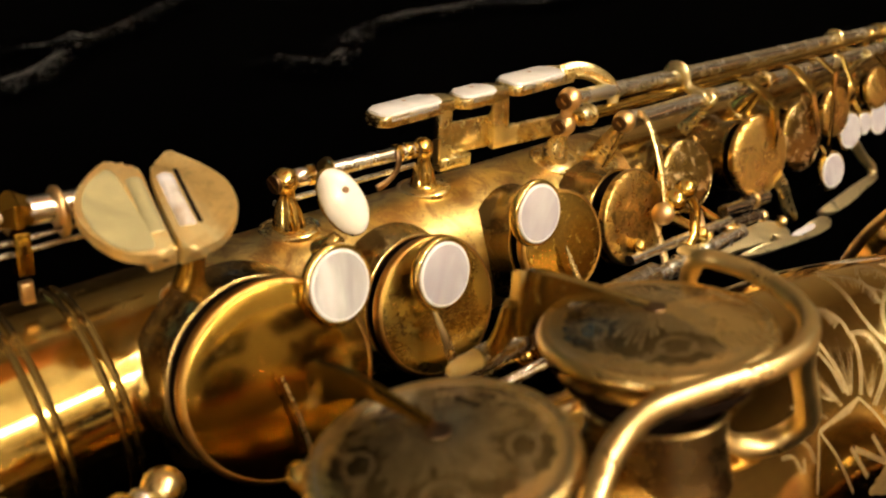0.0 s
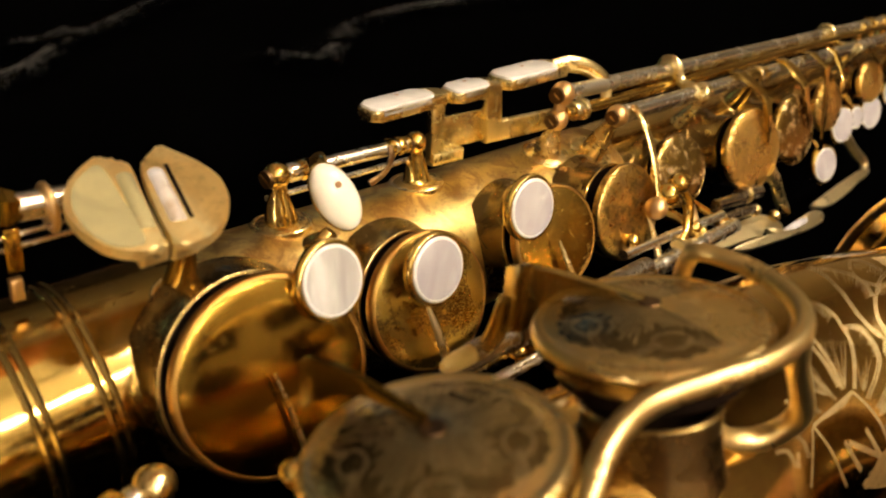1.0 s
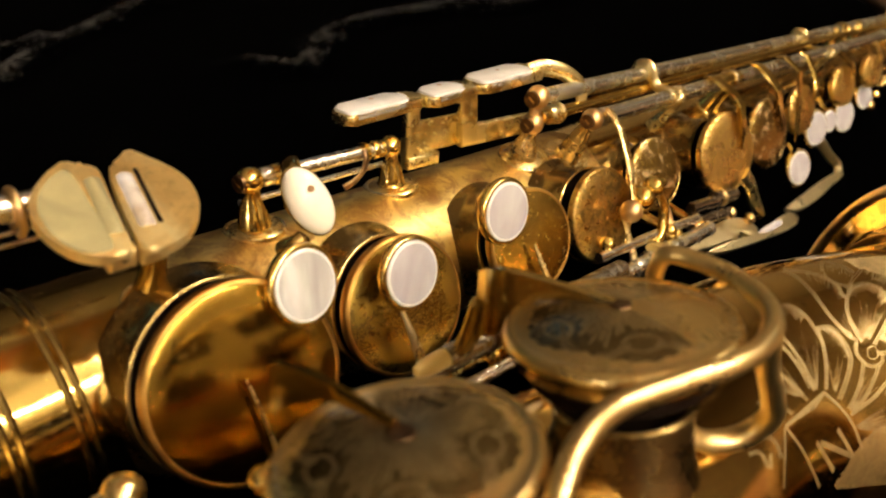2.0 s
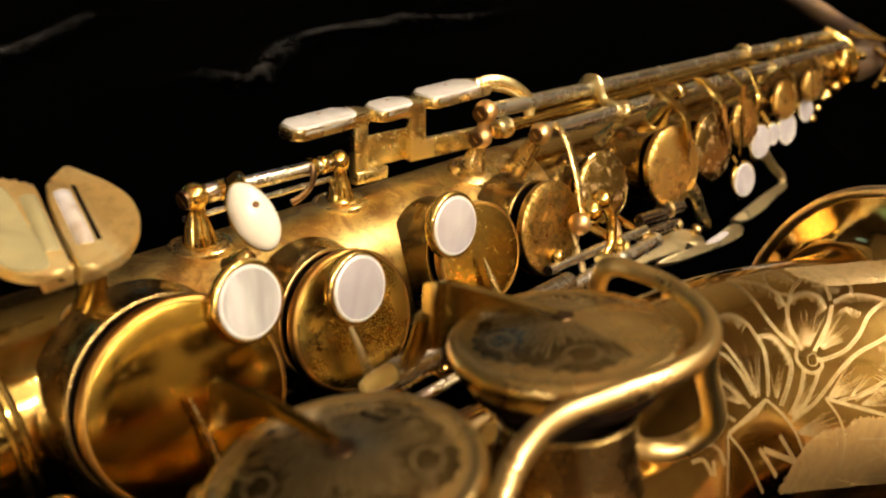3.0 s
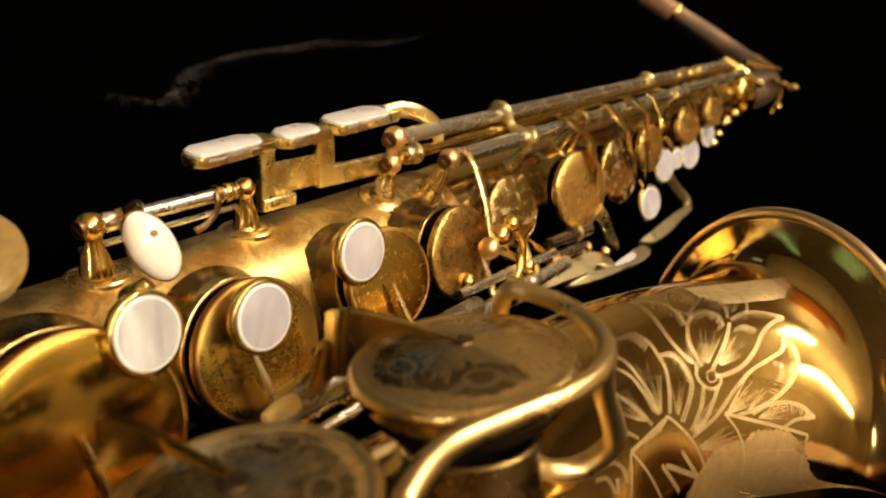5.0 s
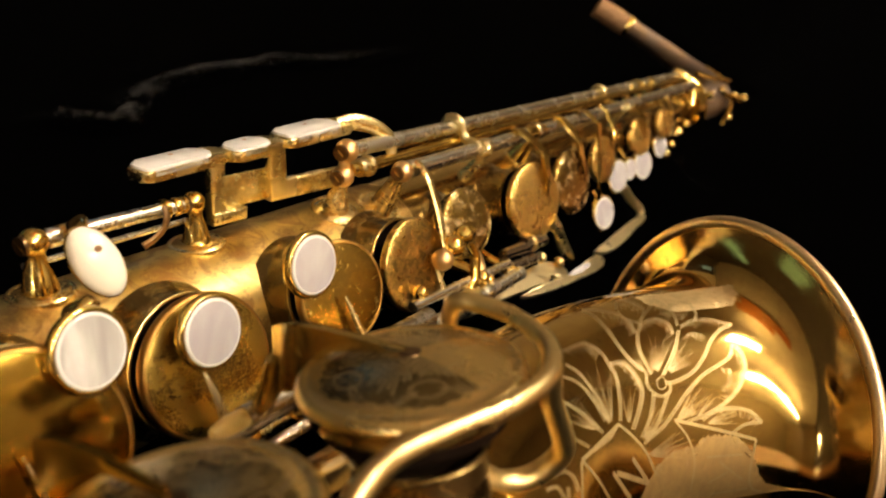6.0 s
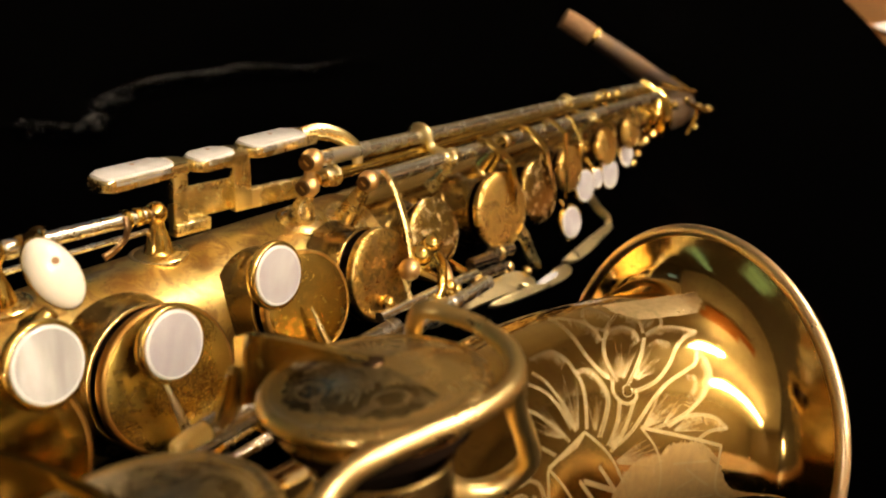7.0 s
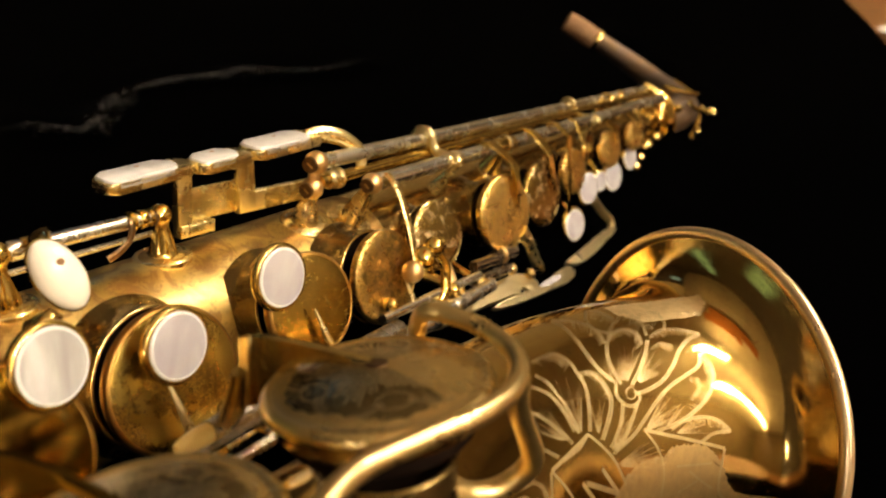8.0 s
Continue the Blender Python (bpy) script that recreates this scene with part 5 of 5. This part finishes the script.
def on_bell(x, y):
    """The design as seen from the camera (x to the rim, y down the front), fitted to the bell, with the outward normal
    there.
    """
    f = [x ** i * y ** j for i in range(7) for j in range(7 - i)]
    s, a = sum(p * q for p, q in zip(PS, f)), sum(p * q for p, q in zip(PA, f))
    p = bell_point(s, a)
    n = (bell_point(s, a + 0.5) - p).cross(bell_point(s + 0.3, a) - p).normalized()
    return p, (n if n.dot(p - bell_ring(s)[0]) > 0 else -n)


eng = bmesh.new()
layers = itertools.cycle(range(40))


def line(pts, w0, w1=None, soft=8):
    """An engraved line through design points, w0 to w1 millimetres wide; each lies a hair above the one before."""
    lift = 0.045 + 0.0015 * next(layers)
    w1 = w0 if w1 is None else w1
    q = [on_bell(p.x, p.y) for p in (smooth_line([(*p, 0) for p in pts], soft) if soft > 1 else [Vector((*p, 0)) for p in pts] if soft == 0 else [Vector((*p, 0)).lerp(Vector((*r, 0)), k / 12) for p, r in zip(pts, pts[1:]) for k in range(13)])]
    m = len(q)
    prev = None
    for i in range(m):
        t = q[min(i + 1, m - 1)][0] - q[max(i - 1, 0)][0]
        p, n = q[i]
        k = n.cross(t).normalized() * (w0 + (w1 - w0) * i / (m - 1)) * 0.5
        cur = (eng.verts.new(mm(p + n * lift - k)), eng.verts.new(mm(p + n * lift + k)))
        if prev:
            eng.faces.new((prev[0], prev[1], cur[1], cur[0]))
        prev = cur


def rope(pts, w):
    """A band of short slanting cuts between two thin lines, like a twisted cord."""
    half = 0.014 + 0.015 * w
    p = smooth_line([(*q, 0) for q in pts], 40)
    gone = 0.0
    edges = ([], [])
    for k in range(1, len(p) - 1):
        t = (p[k + 1] - p[k - 1]).normalized()
        o = Vector((-t.y, t.x, 0)) * half
        if k % 5 == 1 or k == len(p) - 2:
            edges[0].append((p[k] - o).xy)
            edges[1].append((p[k] + o).xy)
        gone += (p[k] - p[k - 1]).length
        if gone < 0.042:
            continue
        gone = 0.0
        o = o + t * 0.016
        line([(p[k] - o).xy, (p[k] + o).xy], 0.30, 0.25, 0)
    for e in edges:
        line(e, 0.17, 0.17, 0)


def fan(x, y, a0, a1, n, r0, r1):
    """Fine shading strokes that spread from a point."""
    rnd = random.Random(n + int(a0))
    for k in range(n):
        w = radians(a0 + (a1 - a0) * (k + rnd.uniform(0.2, 0.8)) / n)
        e = r1 * rnd.uniform(0.5, 1.1)
        b = r0 * rnd.uniform(0.45, 1.0)
        line([(x + b * math.cos(w), y + b * math.sin(w)), (x + e * math.cos(w), y + e * math.sin(w))], 0.13, 0.05, 3)


def lashes(pts, side, n, length):
    """Short tapering hatch strokes along the inner edge of a petal."""
    p = smooth_line([(*q, 0) for q in pts], 20)
    rnd = random.Random(n)
    for k in range(n):
        i = 1 + int((len(p) - 3) * (k + rnd.uniform(0.2, 0.8)) / n)
        t = (p[i + 1] - p[i - 1]).normalized()
        e = p[i] + (Vector((-t.y, t.x, 0)) * side + t * 0.35) * length * rnd.uniform(0.45, 0.95)
        line([p[i].xy, e.xy], 0.17, 0.06, 0)


def brushed(p00, p10, p11, p01, label, mat="brushed", edge=0.20, rough=0.014, lift=0.035):
    """A matt field with a ragged edge between four corners of the design."""
    bm = bmesh.new()
    n, m = 64, 40
    rnd = random.Random(n + len(label))
    rag = [[rnd.uniform(-rough, rough) for _ in range(n + m)] for _ in range(2)]
    g = []
    for j in range(m + 1):
        row = []
        for i in range(n + 1):
            u, v = i / n, j / m
            # rounded corners and a slightly uneven edge
            cu, cv = 2 * u - 1, 2 * v - 1
            u = 0.5 + cu / 2 * math.sqrt(1 - edge * cv ** 4) + rag[0][j] * cu
            v = 0.5 + cv / 2 * math.sqrt(1 - edge * cu ** 4) + rag[1][i] * cv
            p = (Vector(p00) * (1 - u) + Vector(p10) * u) * (1 - v) + (Vector(p01) * (1 - u) + Vector(p11) * u) * v
            q, nq = on_bell(p.x, p.y)
            row.append(bm.verts.new(mm(q + nq * lift)))
        g.append(row)
    for j in range(m):
        for i in range(n):
            bm.faces.new((g[j][i], g[j][i + 1], g[j + 1][i + 1], g[j + 1][i]))
    return part("brushed_field", bm, M[mat], bell, label, sharp=180)


# lotus blossom: outer petals, the three upper tips, inner petals, calyx
rope([(-1.46, -1.39), (-1.11, -1.36), (-0.82, -1.30), (-0.59, -1.16), (-0.48, -0.97)], 0.50)
lashes([(-1.11, -1.36), (-0.82, -1.30), (-0.59, -1.16), (-0.48, -0.97)], 1, 26, 0.16)
rope([(-1.46, -1.39), (-1.21, -1.26), (-0.98, -1.03), (-0.77, -0.73), (-0.54, -0.45), (-0.26, -0.22)], 0.80)
rope([(-0.82, -1.36), (-0.80, -1.52), (-0.56, -1.49), (-0.30, -1.37)], 0.40)
rope([(-0.82, -1.36), (-0.68, -1.23), (-0.42, -1.14)], 0.40)
lashes([(-0.77, -1.48), (-0.56, -1.48), (-0.32, -1.37)], 1, 16, 0.15)
rope([(-0.41, -1.04), (-0.36, -1.23), (-0.22, -1.40), (-0.18, -1.55)], 0.60)
rope([(-0.18, -1.55), (0.03, -1.44), (0.22, -1.28), (0.30, -1.06)], 0.60)
lashes([(-0.17, -1.52), (0.02, -1.42), (0.20, -1.26)], 1, 16, 0.18)
rope([(0.15, -1.30), (0.18, -1.45), (0.51, -1.48)], 0.40)
rope([(0.51, -1.48), (0.64, -1.28), (0.61, -1.15)], 0.40)
fan(0.33, -1.07, -110, -50, 9, 0.18, 0.44)
rope([(-0.17, -0.19), (-0.34, -0.48), (-0.43, -0.77), (-0.43, -1.03)], 0.80)
rope([(-0.43, -1.00), (-0.31, -1.15), (-0.08, -1.20), (0.14, -1.09), (0.22, -0.90)], 0.60)
lashes([(-0.43, -1.00), (-0.31, -1.15), (-0.08, -1.20), (0.14, -1.09), (0.22, -0.90)], 1, 34, 0.17)
rope([(0.01, -0.16), (0.15, -0.43), (0.26, -0.70), (0.32, -1.00)], 0.90)
rope([(0.33, -1.03), (0.56, -1.15), (0.88, -1.16), (1.30, -1.06)], 0.50)
lashes([(0.33, -1.03), (0.56, -1.15), (0.88, -1.16), (1.30, -1.06)], 1, 28, 0.17)
rope([(1.30, -1.06), (1.06, -0.94), (0.90, -0.75), (0.79, -0.50), (0.56, -0.22), (0.24, -0.06), (0.06, -0.04)], 0.90)
lashes([(0.37, -0.84), (0.56, -0.94), (0.81, -0.86)], 1, 18, 0.16)
rope([(-0.27, -0.22), (-0.27, -0.02), (-0.13, 0.14), (0.01, 0.19), (0.15, 0.10), (0.14, -0.05)], 0.60)
line([(-0.09, -0.10), (-0.07, 0.04), (0.04, 0.06), (0.09, -0.04), (0.01, -0.15), (-0.09, -0.10)], 0.22)
# stalks
rope([(-0.15, 0.13), (-0.19, 0.44), (-0.28, 0.72), (-0.39, 0.95)], 0.80)
rope([(0.11, 0.14), (0.01, 0.44), (-0.13, 0.75), (-0.33, 1.05)], 0.80)
# leaves towards the rim
rope([(-0.31, 1.01), (0.01, 0.74), (0.24, 0.44), (0.47, 0.12), (0.74, -0.15), (1.06, -0.34), (1.26, -0.48), (1.29, -0.72)], 0.80)
rope([(1.29, -0.72), (1.48, -0.52), (1.55, -0.25), (1.43, 0.07), (1.16, 0.35), (0.79, 0.56), (0.45, 0.67)], 0.80)
lashes([(1.29, -0.72), (1.48, -0.52), (1.55, -0.25), (1.43, 0.07), (1.16, 0.35)], 1, 34, 0.20)
lashes([(1.06, -0.30), (1.27, -0.25), (1.29, -0.02), (1.13, 0.17)], 1, 20, 0.13)
rope([(0.71, 0.66), (0.97, 0.51), (1.29, 0.45), (1.61, 0.53), (1.83, 0.74)], 0.60)
rope([(1.83, 0.74), (1.52, 0.77), (1.27, 0.92)], 0.60)
lashes([(1.02, 0.51), (1.29, 0.46), (1.61, 0.54), (1.80, 0.72)], 1, 26, 0.19)
# leaves towards the bow
rope([(-1.83, -0.66), (-1.50, -0.81), (-1.28, -0.77), (-1.09, -0.61), (-0.95, -0.38), (-0.84, -0.20), (-0.77, 0.17), (-0.76, 0.63)], 0.70)
lashes([(-1.78, -0.66), (-1.50, -0.78), (-1.28, -0.75), (-1.10, -0.59)], 1, 22, 0.18)
rope([(-0.95, -0.40), (-0.72, -0.43), (-0.50, -0.22), (-0.37, 0.05), (-0.40, 0.35), (-0.54, 0.79)], 1.30)
lashes([(-0.95, -0.40), (-0.72, -0.43), (-0.50, -0.22), (-0.37, 0.05)], 1, 26, 0.14)
rope([(-1.76, -0.43), (-1.50, -0.25), (-1.28, 0.03), (-1.11, 0.30), (-0.96, 0.64)], 0.70)
rope([(-1.83, -0.22), (-1.50, -0.06), (-1.25, 0.21), (-1.02, 0.62)], 0.70)
rope([(-2.01, 0.21), (-1.73, 0.28), (-1.41, 0.49), (-1.06, 0.82)], 0.70)
rope([(-1.96, 0.89), (-1.64, 0.88), (-1.30, 1.06)], 0.70)
rope([(-1.96, 1.61), (-1.78, 1.50), (-1.60, 1.59), (-1.50, 1.86)], 0.90)
rope([(-2.10, 1.86), (-1.87, 1.80), (-1.71, 2.05)], 0.90)
rope([(-1.69, 1.77), (-1.67, 2.05)], 0.60)
# shading strokes
fan(-0.91, 0.72, -128, -88, 16, 0.18, 1.06)
fan(-1.05, 0.81, -165, -128, 18, 0.23, 0.83)
fan(-0.61, 0.72, -105, -75, 9, 0.14, 0.60)
fan(-0.09, -0.18, -128, -62, 18, 0.14, 0.69)
fan(0.08, -0.18, -70, -20, 16, 0.14, 0.64)
fan(-0.31, -0.22, -150, -105, 12, 0.09, 0.64)
fan(-0.38, 1.04, -75, -35, 18, 0.14, 0.78)
fan(0.24, 0.65, -62, -14, 22, 0.09, 0.73)
fan(0.79, 0.74, -40, 4, 14, 0.09, 0.60)
fan(0.61, 0.63, -60, -40, 6, 0.09, 0.50)
fan(-0.31, 1.27, -38, 6, 22, 0.14, 0.85)
fan(-0.17, 1.41, 4, 75, 12, 0.09, 0.55)
# diamond and shield panels, with plain bars for the lettering
line([(-1.44, 1.29), (-0.79, 0.67)], 0.90, soft=1)
line([(-0.79, 0.67), (-0.54, 0.90), (-0.31, 1.20), (-0.13, 1.61)], 0.90)
line([(-1.44, 1.29), (-1.18, 1.63), (-1.00, 1.96), (-0.85, 2.32)], 0.90)
line([(-1.45, 1.32), (-1.44, 1.73), (-1.46, 2.32)], 0.70)
line([(-0.82, 0.74), (-0.95, 0.95)], 0.26, soft=1)
line([(-0.88, 0.80), (-1.00, 0.99)], 0.26, soft=1)
line([(-0.94, 0.85), (-1.06, 1.03)], 0.26, soft=1)
line([(-1.00, 0.91), (-1.11, 1.07)], 0.26, soft=1)
line([(-1.06, 0.96), (-1.17, 1.11)], 0.26, soft=1)
line([(-1.11, 1.02), (-1.22, 1.15)], 0.26, soft=1)
line([(-0.91, 1.54), (-0.61, 2.01)], 1.30, soft=1)
line([(-0.84, 1.55), (-0.30, 1.74)], 1.30, soft=1)
line([(-0.56, 1.30), (-0.27, 1.76)], 1.30, soft=1)
line([(0.22, 0.63), (1.71, 1.05)], 0.90, soft=1)
line([(1.71, 1.05), (1.59, 1.54), (1.39, 2.23)], 0.80)
line([(0.22, 0.63), (0.46, 0.99), (0.56, 1.41), (0.48, 1.91)], 0.70)
line([(0.79, 1.32), (1.45, 1.30)], 0.60, soft=1)
line([(1.02, 1.41), (1.41, 1.75)], 0.60, soft=1)
line([(0.79, 1.77), (1.16, 1.59)], 0.50, soft=1)
line([(0.79, 2.01), (1.39, 1.99)], 0.60, soft=1)
brushed((0.48, 0.90), (1.66, 1.00), (1.84, 2.50), (0.46, 2.50), "brushed field in the shield panel", "brushed_low", 0.45, 0.02)
brushed((0.00, 1.26), (0.66, 1.08), (0.66, 2.50), (-0.72, 2.50), "brushed field beside the diamond panel", "brushed_low", 0.30, 0.03, 0.022)
# a paler, matt field behind the upper petals
brushed((-0.62, -1.58), (1.40, -1.80), (1.38, -1.42), (0.25, -1.30), "brushed field above the lotus", rough=0.03)
part("engraving", eng, M["frosted"], bell, "frosted floral engraving of a lotus with leaves", sharp=180)
